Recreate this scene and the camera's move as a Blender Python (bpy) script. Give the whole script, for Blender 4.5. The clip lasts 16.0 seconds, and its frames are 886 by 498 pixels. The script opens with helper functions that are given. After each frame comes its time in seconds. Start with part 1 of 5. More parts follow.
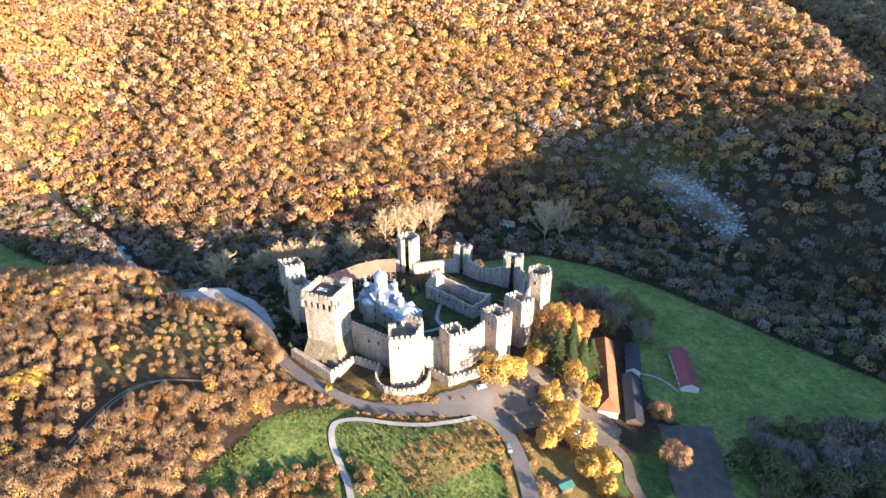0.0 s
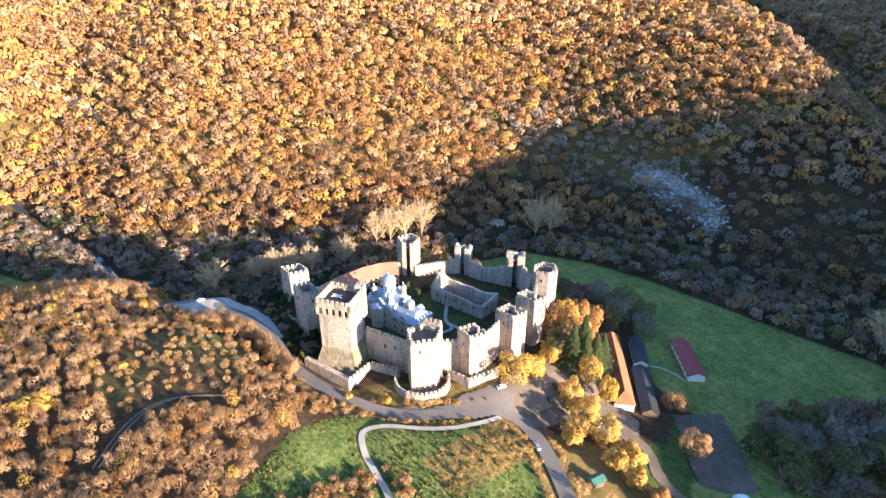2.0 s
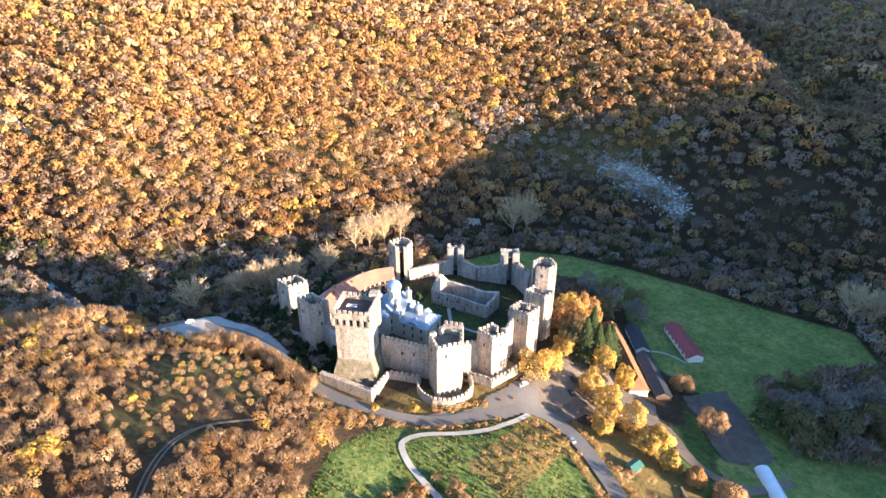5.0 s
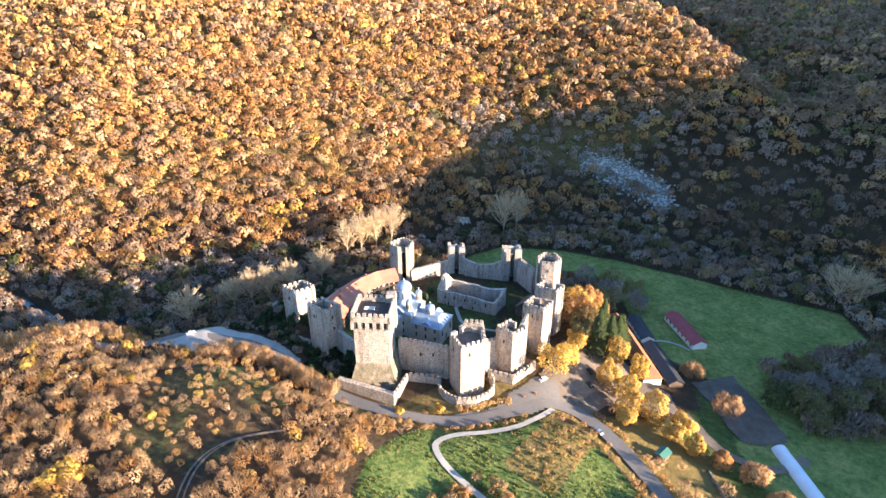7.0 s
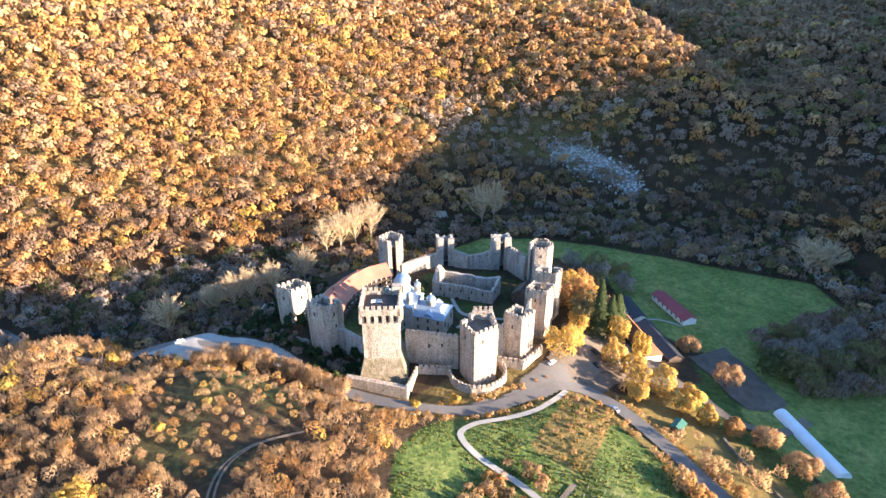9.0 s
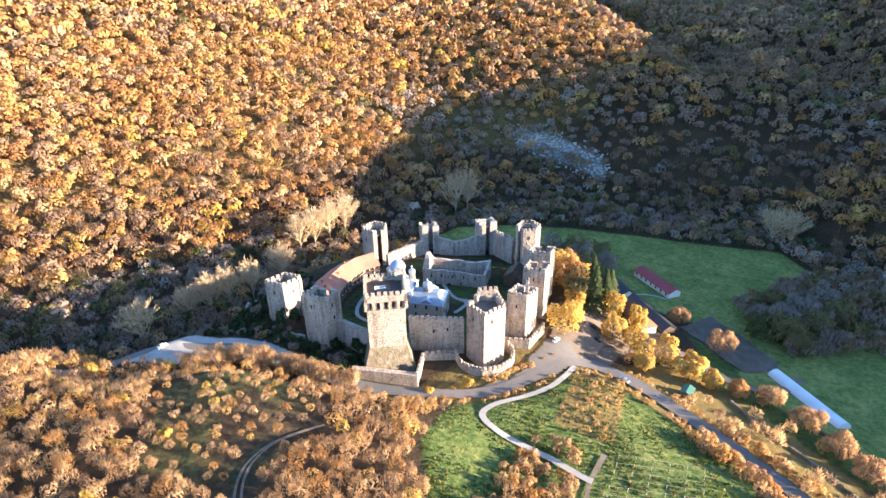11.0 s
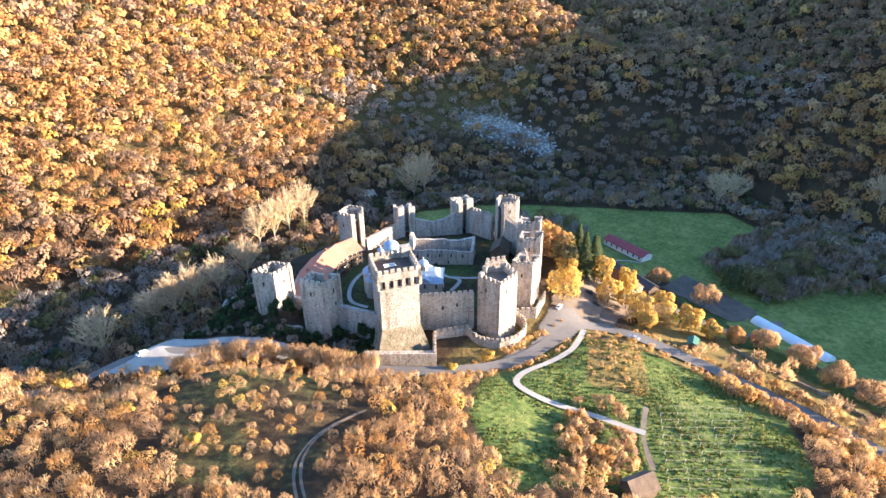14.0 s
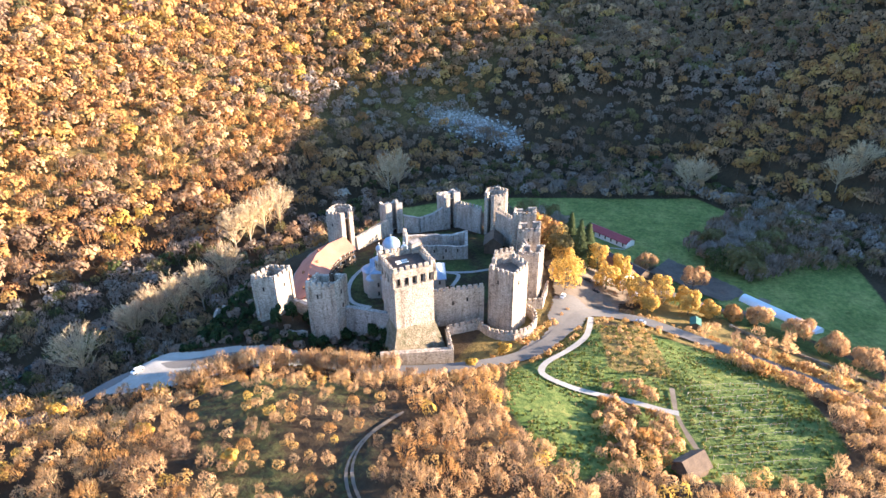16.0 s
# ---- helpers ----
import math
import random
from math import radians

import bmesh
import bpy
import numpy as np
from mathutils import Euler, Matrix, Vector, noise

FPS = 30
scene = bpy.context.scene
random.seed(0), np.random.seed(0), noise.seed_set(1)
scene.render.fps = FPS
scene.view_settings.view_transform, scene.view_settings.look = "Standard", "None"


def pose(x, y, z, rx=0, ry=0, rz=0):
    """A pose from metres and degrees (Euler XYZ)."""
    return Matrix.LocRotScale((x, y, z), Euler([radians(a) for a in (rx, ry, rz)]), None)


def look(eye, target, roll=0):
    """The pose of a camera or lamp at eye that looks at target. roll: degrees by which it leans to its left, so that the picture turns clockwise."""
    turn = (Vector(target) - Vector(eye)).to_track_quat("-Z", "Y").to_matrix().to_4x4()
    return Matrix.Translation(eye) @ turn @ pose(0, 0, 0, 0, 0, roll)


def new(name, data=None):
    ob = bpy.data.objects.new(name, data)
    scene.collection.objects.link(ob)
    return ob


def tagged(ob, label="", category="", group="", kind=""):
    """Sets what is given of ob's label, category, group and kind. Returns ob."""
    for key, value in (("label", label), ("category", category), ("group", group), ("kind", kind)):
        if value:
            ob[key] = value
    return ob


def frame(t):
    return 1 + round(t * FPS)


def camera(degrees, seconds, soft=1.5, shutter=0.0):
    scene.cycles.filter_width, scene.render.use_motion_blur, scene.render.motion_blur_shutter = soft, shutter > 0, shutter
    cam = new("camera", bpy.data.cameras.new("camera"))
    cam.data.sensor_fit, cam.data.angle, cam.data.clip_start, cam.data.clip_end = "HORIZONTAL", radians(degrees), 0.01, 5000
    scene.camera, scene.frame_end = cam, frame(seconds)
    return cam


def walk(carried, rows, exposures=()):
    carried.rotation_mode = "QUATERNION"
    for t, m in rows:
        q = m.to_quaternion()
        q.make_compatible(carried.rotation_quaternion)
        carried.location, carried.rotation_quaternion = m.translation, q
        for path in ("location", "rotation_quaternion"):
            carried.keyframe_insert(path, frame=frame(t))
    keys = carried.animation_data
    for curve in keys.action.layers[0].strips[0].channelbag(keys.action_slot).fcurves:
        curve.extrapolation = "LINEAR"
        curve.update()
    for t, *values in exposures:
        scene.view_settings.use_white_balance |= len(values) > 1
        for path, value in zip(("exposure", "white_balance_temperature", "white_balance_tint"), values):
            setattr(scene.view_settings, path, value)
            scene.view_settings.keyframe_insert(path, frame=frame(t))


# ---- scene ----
cam = camera(75.9, 16.0)
PATH = [
    (0, (0.834, 0.674, 162.173), (0.819, 2.463, 161.279), -0.1),
    (0.5, (-5.141, 0.844, 162.531), (-5.126, 2.632, 161.635), 0.1),
    (1, (-11.856, 1.328, 162.155), (-11.81, 3.117, 161.261), 0.1),
    (1.5, (-17.867, 2.046, 162.595), (-17.788, 3.833, 161.699), 0.2),
    (2, (-23.907, 2.91, 162.633), (-23.777, 4.693, 161.737), 0.1),
    (2.5, (-29.822, 3.719, 162.3), (-29.644, 5.499, 161.406), 0.1),
    (3, (-35.801, 4.898, 162.038), (-35.576, 6.673, 161.145), 0.1),
    (3.5, (-41.471, 6.295, 161.374), (-41.204, 8.066, 160.484), 0.0),
    (4, (-47.637, 7.864, 161.42), (-47.326, 9.628, 160.529), 0.0),
    (6.5, (-76.624, 16.577, 160.28), (-76.162, 18.308, 159.391), -0.0),
    (7, (-82.422, 18.815, 158.81), (-81.912, 20.533, 157.923), -0.1),
    (7.5, (-87.478, 20.904, 157.088), (-86.925, 22.61, 156.203), -0.3),
    (8, (-93.096, 22.879, 155.521), (-92.496, 24.57, 154.637), -0.4),
    (8.5, (-98.762, 25.161, 153.301), (-98.118, 26.838, 152.42), -0.5),
    (9, (-104.235, 27.83, 151.575), (-103.552, 29.491, 150.695), -0.6),
    (11.5, (-129.814, 43.234, 139.237), (-128.907, 44.785, 138.358), -0.9),
    (12, (-135.167, 46.978, 136.851), (-134.215, 48.5, 135.969), -0.8),
    (12.5, (-139.755, 50.54, 135.165), (-138.762, 52.034, 134.28), -0.9),
    (13, (-144.863, 54.353, 133.61), (-143.828, 55.818, 132.725), -0.9),
    (13.5, (-149.134, 58.249, 131.557), (-148.06, 59.686, 130.674), -1.0),
    (14, (-153.657, 63.004, 129.582), (-152.541, 64.408, 128.697), -1.0),
    (14.5, (-157.91, 67.46, 128.003), (-156.757, 68.833, 127.117), -1.0),
    (15, (-162.075, 72.288, 126.975), (-160.886, 73.63, 126.088), -1.1),
    (15.5, (-165.648, 77.06, 126.598), (-164.428, 78.373, 125.709), -1.0),
    (16, (-169.669, 82.173, 126.126), (-168.409, 83.445, 125.235), -1.0),
]
walk(cam, [(t, look(eye, target, roll)) for t, eye, target, roll in PATH], exposures=[(0, 2.32), (4, 2.38), (8, 2.46), (12, 2.6), (16, 2.7)])

# ---- light ----
SUN = Vector((0.75, -0.66, 0.0)).normalized()
ELEV = radians(11.0)
sun_dir = Vector((SUN.x * math.cos(ELEV), SUN.y * math.cos(ELEV), math.sin(ELEV)))
world = bpy.data.worlds.new("sky")
scene.world = world
world.use_nodes = True
sky = world.node_tree.nodes.new("ShaderNodeTexSky")
sky.sky_type, sky.sun_disc, sky.sun_elevation, sky.sun_rotation = "NISHITA", False, ELEV, math.atan2(SUN.x, SUN.y)
sky.ozone_density, sky.dust_density = 4.0, 0.4
world.node_tree.links.new(sky.outputs[0], world.node_tree.nodes["Background"].inputs[0])
world.node_tree.nodes["Background"].inputs[1].default_value = 0.12
lamp = bpy.data.lights.new("sun", "SUN")
lamp.energy, lamp.angle, lamp.color = 4.8, radians(0.6), (1.0, 0.8, 0.61)
new("sun", lamp).matrix_world = look(sun_dir * 900, (0, 0, 0))


# ---- materials ----
def nodes_of(name):
    m = bpy.data.materials.new(name)
    m.use_nodes = True
    nt = m.node_tree
    return m, nt, nt.nodes["Principled BSDF"]


def ramp(nt, fac, stops):
    r = nt.nodes.new("ShaderNodeValToRGB")
    while len(r.color_ramp.elements) < len(stops):
        r.color_ramp.elements.new(0.5)
    for e, (p, c) in zip(r.color_ramp.elements, stops):
        e.position, e.color = p, (*c, 1)
    nt.links.new(fac, r.inputs[0])
    return r.outputs[0]


def noise_tex(nt, scale, detail=4, rough=0.6, stretch=None):
    co = nt.nodes.new("ShaderNodeNewGeometry").outputs["Position"]
    if stretch:
        mp = nt.nodes.new("ShaderNodeMapping")
        mp.inputs["Scale"].default_value = stretch
        nt.links.new(co, mp.inputs[0])
        co = mp.outputs[0]
    n = nt.nodes.new("ShaderNodeTexNoise")
    n.inputs["Scale"].default_value, n.inputs["Detail"].default_value, n.inputs["Roughness"].default_value = scale, detail, rough
    nt.links.new(co, n.inputs["Vector"])
    return n.outputs[0]


def mix(nt, fac, a, b, kind="MIX"):
    x = nt.nodes.new("ShaderNodeMix")
    x.data_type, x.blend_type = "RGBA", kind
    for sock, v in ((x.inputs[0], fac), (x.inputs[6], a), (x.inputs[7], b)):
        if isinstance(v, (int, float)):
            sock.default_value = v
        elif isinstance(v, tuple):
            sock.default_value = (*v, 1)
        else:
            nt.links.new(v, sock)
    return x.outputs[2]


def bump(nt, bsdf, height, strength, dist):
    b = nt.nodes.new("ShaderNodeBump")
    b.inputs["Strength"].default_value, b.inputs["Distance"].default_value = strength, dist
    nt.links.new(height, b.inputs["Height"])
    nt.links.new(b.outputs[0], bsdf.inputs["Normal"])


def two_scale(name, dark, mid, light, big=0.08, small=1.2, rough=0.9, relief=0.4, dist=0.2, metal=0.0, stretch=None):
    m, nt, b = nodes_of(name)
    n1, n2 = noise_tex(nt, big, 3), noise_tex(nt, small, 5, 0.7, stretch)
    col = mix(nt, 0.5, ramp(nt, n1, [(0.3, dark), (0.5, mid), (0.7, light)]), ramp(nt, n2, [(0.25, dark), (0.5, mid), (0.75, light)]))
    nt.links.new(col, b.inputs["Base Color"])
    b.inputs["Roughness"].default_value, b.inputs["Metallic"].default_value = rough, metal
    bump(nt, b, n2, relief, dist)
    return m


def stone_mat(name, dark, mid, light):
    """Rubble masonry: blocks of uneven tone, pale mortar, rain streaks."""
    m, nt, b = nodes_of(name)
    v = nt.nodes.new("ShaderNodeTexVoronoi")
    v.inputs["Scale"].default_value = 1.5
    mp = nt.nodes.new("ShaderNodeMapping")
    mp.inputs["Scale"].default_value = (1.0, 1.0, 1.7)
    nt.links.new(nt.nodes.new("ShaderNodeNewGeometry").outputs["Position"], mp.inputs[0])
    nt.links.new(mp.outputs[0], v.inputs["Vector"])
    cell = ramp(nt, v.outputs["Color"], [(0.1, dark), (0.5, mid), (0.9, light)])
    stain = ramp(nt, noise_tex(nt, 0.16, 4, 0.65, (1, 1, 0.35)), [(0.3, dark), (0.55, mid), (0.75, light)])
    holes = ramp(nt, noise_tex(nt, 0.75, 4, 0.7), [(0.33, (0.32, 0.28, 0.24)), (0.43, (1, 1, 1))])
    streak = ramp(nt, noise_tex(nt, 0.55, 4, 0.7, (1, 1, 0.14)), [(0.34, (0.55, 0.52, 0.48)), (0.52, (1, 1, 1))])
    col = mix(nt, 0.5, cell, stain)
    col = mix(nt, 0.85, col, holes, "MULTIPLY")
    col = mix(nt, 0.9, col, streak, "MULTIPLY")
    course = ramp(nt, noise_tex(nt, 1.3, 5, 0.75, (1, 1, 1.6)), [(0.36, (0.5, 0.47, 0.44)), (0.5, (1.0, 1.0, 1.0)), (0.66, (1.22, 1.2, 1.18))])
    col = mix(nt, 0.7, col, course, "MULTIPLY")
    nt.links.new(col, b.inputs["Base Color"])
    b.inputs["Roughness"].default_value = 0.95
    bump(nt, b, v.outputs["Distance"], 0.8, 0.2)
    return m


def leaf_mat(name, col, spread=0.16, trans=0.45):
    """Leaves: tone varies leaf by leaf and over the wood."""
    m, nt, b = nodes_of(name)
    rnd = nt.nodes.new("ShaderNodeNewGeometry").outputs["Random Per Island"]
    lo, hi = tuple(c * (1 - spread) for c in col), tuple(min(1, c * (1 + spread)) for c in col)
    c1 = ramp(nt, rnd, [(0.0, lo), (0.5, col), (1.0, hi)])
    c2 = ramp(nt, noise_tex(nt, 0.035, 3), [(0.3, (0.8, 0.72, 0.7)), (0.7, (1.1, 1.05, 0.95))])
    c = mix(nt, 1.0, c1, c2, "MULTIPLY")
    nt.links.new(c, b.inputs["Base Color"])
    b.inputs["Roughness"].default_value = 0.85
    b.inputs["Specular IOR Level"].default_value = 0.15
    t = nt.nodes.new("ShaderNodeBsdfTranslucent")
    nt.links.new(c, t.inputs[0])
    mx = nt.nodes.new("ShaderNodeMixShader")
    mx.inputs[0].default_value = trans
    nt.links.new(b.outputs[0], mx.inputs[1])
    nt.links.new(t.outputs[0], mx.inputs[2])
    nt.links.new(mx.outputs[0], nt.nodes["Material Output"].inputs["Surface"])
    return m


STONE = stone_mat("old_limestone", (0.21, 0.17, 0.14), (0.45, 0.375, 0.31), (0.61, 0.52, 0.435))
STONE_GREY = stone_mat("grey_limestone", (0.235, 0.21, 0.19), (0.41, 0.37, 0.335), (0.56, 0.51, 0.46))
SCARP = two_scale("overgrown_stone", (0.05, 0.06, 0.02), (0.2, 0.16, 0.105), (0.4, 0.33, 0.26), 0.35, 1.1, 0.95, 0.8, 0.5)
DARK = two_scale("dark_opening", (0.010, 0.009, 0.008), (0.016, 0.014, 0.012), (0.024, 0.02, 0.018))
FLOOR = two_scale("tower_floor", (0.07, 0.06, 0.05), (0.13, 0.11, 0.095), (0.2, 0.18, 0.15), 0.5, 2.0)
# bluer than lead: the sky's reflection is put into the roof colour
LEAD = two_scale("sky_tinted_lead", (0.19, 0.26, 0.35), (0.27, 0.35, 0.45), (0.37, 0.45, 0.56), 0.25, 1.2, 0.45, 0.15, 0.05, 0.35)
PLASTER = two_scale("church_stone", (0.28, 0.24, 0.2), (0.4, 0.355, 0.3), (0.5, 0.455, 0.395), 0.3, 0.9, 0.9)
WHITE = two_scale("white_render", (0.62, 0.6, 0.56), (0.72, 0.7, 0.66), (0.8, 0.78, 0.74), 0.3, 2.0, 0.85, 0.1)
TILE = two_scale("red_roof_tile", (0.3, 0.105, 0.07), (0.45, 0.165, 0.105), (0.56, 0.24, 0.15), 0.15, 2.2, 0.8, 0.5, 0.1, 0.0, (3, 3, 0.6))
TILE_OLD = two_scale("old_orange_tile", (0.15, 0.06, 0.03), (0.27, 0.11, 0.05), (0.38, 0.17, 0.075), 0.2, 2.2, 0.8, 0.5, 0.1)
RED_SHEET = two_scale("dark_red_sheet", (0.20, 0.03, 0.035), (0.27, 0.045, 0.05), (0.34, 0.07, 0.07), 0.2, 1.5, 0.5, 0.2, 0.05)
BLACK_SHEET = two_scale("dark_blue_grey_sheet", (0.015, 0.017, 0.022), (0.025, 0.028, 0.036), (0.04, 0.044, 0.055), 0.3, 1.5, 0.55, 0.2, 0.05)
WOOD = two_scale("weathered_wood", (0.06, 0.04, 0.03), (0.12, 0.08, 0.055), (0.2, 0.14, 0.1), 0.5, 3.0)
ROOF_DARK = two_scale("dark_tarred_boards", (0.035, 0.024, 0.02), (0.06, 0.042, 0.036), (0.095, 0.07, 0.06), 0.5, 3.0, 0.8)
ASPHALT = two_scale("asphalt", (0.095, 0.087, 0.082), (0.135, 0.124, 0.116), (0.18, 0.166, 0.155), 0.06, 0.8, 0.9, 0.1, 0.03)
GRAVEL = two_scale("pale_gravel", (0.24, 0.225, 0.2), (0.34, 0.32, 0.29), (0.43, 0.41, 0.38), 0.15, 1.5, 0.95, 0.2, 0.05)
DUST = two_scale("dusty_paving", (0.09, 0.068, 0.05), (0.155, 0.12, 0.09), (0.24, 0.19, 0.145), 0.1, 0.8, 0.95, 0.2, 0.05)
SOIL = two_scale("ploughed_soil", (0.05, 0.04, 0.032), (0.1, 0.08, 0.065), (0.16, 0.13, 0.105), 0.2, 1.0, 0.95, 0.4, 0.1)
ROCK = two_scale("white_scree", (0.25, 0.25, 0.25), (0.45, 0.45, 0.45), (0.62, 0.62, 0.62), 0.2, 0.9, 0.9, 0.6, 0.4)
CLIFF = two_scale("pale_cliff", (0.28, 0.24, 0.19), (0.46, 0.41, 0.34), (0.62, 0.57, 0.5), 0.1, 0.6, 0.9, 0.8, 1.0)
BARK = two_scale("bark", (0.06, 0.045, 0.035), (0.11, 0.085, 0.065), (0.17, 0.14, 0.11), 0.8, 4.0)
PALE_BARK = two_scale("pale_bark", (0.26, 0.22, 0.17), (0.36, 0.31, 0.25), (0.46, 0.41, 0.34), 0.8, 4.0)
FILM = two_scale("white_greenhouse_film", (0.6, 0.66, 0.72), (0.7, 0.75, 0.8), (0.78, 0.82, 0.86), 0.3, 1.0, 0.4, 0.1, 0.03)
PAINT = two_scale("road_paint", (0.6, 0.6, 0.58), (0.7, 0.7, 0.68), (0.78, 0.78, 0.76), 1.0, 5.0)
GREEN_SHEET = two_scale("green_sheet", (0.02, 0.09, 0.07), (0.03, 0.13, 0.1), (0.05, 0.17, 0.13), 0.5, 2.0, 0.6)
WATER, _nt, _b = nodes_of("river_water")
_b.inputs["Base Color"].default_value, _b.inputs["Roughness"].default_value = (0.02, 0.03, 0.035, 1), 0.08
bump(_nt, _b, noise_tex(_nt, 0.8, 4), 0.25, 0.1)

LEAF = {
    "gold": leaf_mat("golden_leaves", (0.58, 0.39, 0.16)),
    "yellow": leaf_mat("yellow_leaves", (0.66, 0.47, 0.13)),
    "orange": leaf_mat("orange_leaves", (0.53, 0.31, 0.13)),
    "rust": leaf_mat("rust_leaves", (0.45, 0.25, 0.12)),
    "brown": leaf_mat("brown_leaves", (0.36, 0.25, 0.17)),
    "tan": leaf_mat("tan_twigs", (0.62, 0.425, 0.245)),
    "ivy": leaf_mat("ivy_leaves", (0.03, 0.055, 0.02), 0.4, 0.1),
    "olive": leaf_mat("olive_leaves", (0.25, 0.23, 0.11)),
    "green": leaf_mat("green_leaves", (0.1, 0.125, 0.05)),
    # grey and mauve are paled to carry the valley's hazy shade in leaf colour
    "grey": leaf_mat("hazy_grey_twigs", (0.42, 0.385, 0.36)),
    "mauve": leaf_mat("hazy_bare_twigs", (0.39, 0.31, 0.26)),
    "linden": leaf_mat("linden_leaves", (0.66, 0.46, 0.14), 0.25),
    "fir": leaf_mat("fir_needles", (0.07, 0.1, 0.04), 0.3, 0.1),
    "palebare": leaf_mat("pale_twigs", (0.6, 0.5, 0.35), 0.2, 0.3),
}


# ---- ground form ----
def sstep(a, b, v):
    t = np.clip((v - a) / (b - a), 0, 1)
    return t * t * (3 - 2 * t)


def rise(d, high, run, soft):
    d = soft * np.logaddexp(0, d / soft)
    return high * (1 - np.exp(-d / run)) + 0.07 * d


def terrain(x, y):
    x, y = np.asarray(x, float), np.asarray(y, float)
    front = np.interp(x, [-400, -300, -160, -110, -68, -40, 0, 30, 67, 100, 140, 400], [-10, 12, 20, 19, 11.5, 4.5, -0.5, -8.0, -15.5, -23.0, -24, -24])
    front = front + 3.0 * sstep(150, 90, y) * sstep(80, 30, x)
    low = -24.0 + 0.0 * x
    z = front + (low - front) * sstep(205, 318, y - 34 * sstep(-145, -190, x))
    z = z - 5.0 * np.exp(-((x + 4) / 55) ** 2 - ((y - 188) / 15) ** 2)
    # castle terrace
    r = np.hypot((x + 20) / 82, (y - 252) / 66)
    m = sstep(1.35, 0.92, r)
    z = z + (-2.5 - 0.05 * (x + 10) - z) * m
    # terrace carrying the road west of the castle
    r2 = np.hypot((x + 116) / 46, (y - 256) / 23)
    z = z + (1.3 - z) * sstep(1.5, 0.7, r2) * (1 - m)
    # shallow dip added west of the keep, where shadow darkens the ground
    k = (x + 80) * 0.58 + (y - 240) * 0.81
    z = z + 5.0 * np.exp(-((x + 83) / 9) ** 2 - ((y - 258) / 8) ** 2)
    z = z - 2.5 * np.exp(-(((x + 80) * 0.81 - (y - 240) * -0.58) / 9.0) ** 2) * sstep(30, 18, np.abs(k - 2))
    footA = 385 + 0.75 * np.maximum(0, -230 - x)
    A = rise((y - footA), 255, 450, 16)
    B = rise(0.7 * x + 0.714 * y - 388, 145, 105, 9)
    C = rise(0.95 * x + 0.3 * y - 328, 130, 130, 8)
    L = rise(-0.85 * x + 0.52 * y - 525, 180, 250, 14)
    hill = np.log(np.exp(A / 9) + np.exp(B / 9) + np.exp(C / 9) + np.exp(L / 9)) * 9 - 9 * np.log(4)
    # side valley behind the spur
    u = (x - 350) * 0.99 - (y - 400) * 0.13
    hill = hill - 40 * np.exp(-(u / 32) ** 2) * sstep(330, 430, y) - 22 * sstep(0, 60, u)
    z = z + np.maximum(hill, 0)
    # hill toward the sun, mostly unseen; crest heights fitted to the shadow it casts
    u, a = (x - 290) * 0.66 + (y + 34) * 0.75, (x - 290) * 0.75 - (y + 34) * 0.66
    crest = np.interp(u, [-500, -40, 40, 80, 130, 190, 260, 320, 400, 450, 520, 700], [26, 38, 40, 56, 89, 110, 119, 118, 137, 153, 180, 210])
    ridge = crest - 0.75 * (np.sqrt(a * a + 900) - 30)
    return np.maximum(z, ridge)

def ground_z(x, y):
    return float(terrain(x, y))


def wobble(x, y, s):
    """A smooth uneven field, about -1 to 1."""
    return (np.sin(x / s + 1.3) * np.cos(y / (1.3 * s) - 0.4) + np.sin((x + 1.7 * y) / (1.9 * s)) * 0.6 + np.sin((2.1 * x - y) / (0.8 * s) + 2) * 0.4) / 1.6


def inside(poly, x, y):
    """Signed distance-like: positive inside the polygon, in metres."""
    x, y = np.asarray(x, float), np.asarray(y, float)
    c, d = np.zeros(x.shape, bool), np.full(x.shape, 1e9)
    for (ax, ay), (bx, by) in zip(poly, poly[1:] + poly[:1]):
        cross = ((ay > y) != (by > y)) & (x < (bx - ax) * (y - ay) / ((by - ay) or 1e-9) + ax)
        c ^= cross
        L = (bx - ax) ** 2 + (by - ay) ** 2
        t = np.clip(((x - ax) * (bx - ax) + (y - ay) * (by - ay)) / L, 0, 1)
        d = np.minimum(d, np.hypot(x - ax - t * (bx - ax), y - ay - t * (by - ay)))
    return np.where(c, d, -d)


def along(line, x, y):
    """Distance to a polyline."""
    x, y = np.asarray(x, float), np.asarray(y, float)
    d = np.full(x.shape, 1e9)
    for (ax, ay), (bx, by) in zip(line, line[1:]):
        L = (bx - ax) ** 2 + (by - ay) ** 2
        t = np.clip(((x - ax) * (bx - ax) + (y - ay) * (by - ay)) / L, 0, 1)
        d = np.minimum(d, np.hypot(x - ax - t * (bx - ax), y - ay - t * (by - ay)))
    return d


ROAD = [(-172, 264), (-150, 271), (-130, 267), (-114, 258), (-101, 246), (-88, 231), (-76, 211), (-58, 194), (-40, 184), (-21, 179.5), (-3, 181.5), (12, 183.5), (22, 178), (27, 166), (30, 150), (31, 132), (30, 112), (28, 92), (26, 70), (20, 30)]
LANE = [(24, 184), (38, 190), (52, 186), (66, 178), (73, 168), (72, 156), (76, 146), (88, 138), (110, 140)]
PATHWAY = [(13, 180), (-6, 171), (-22, 170), (-35, 169.5), (-42, 165), (-41.5, 156), (-37, 146), (-33, 138), (-30, 129), (-28.3, 125.4)]
STAIR = [(-16, 133), (-30, 125), (-41, 115)]
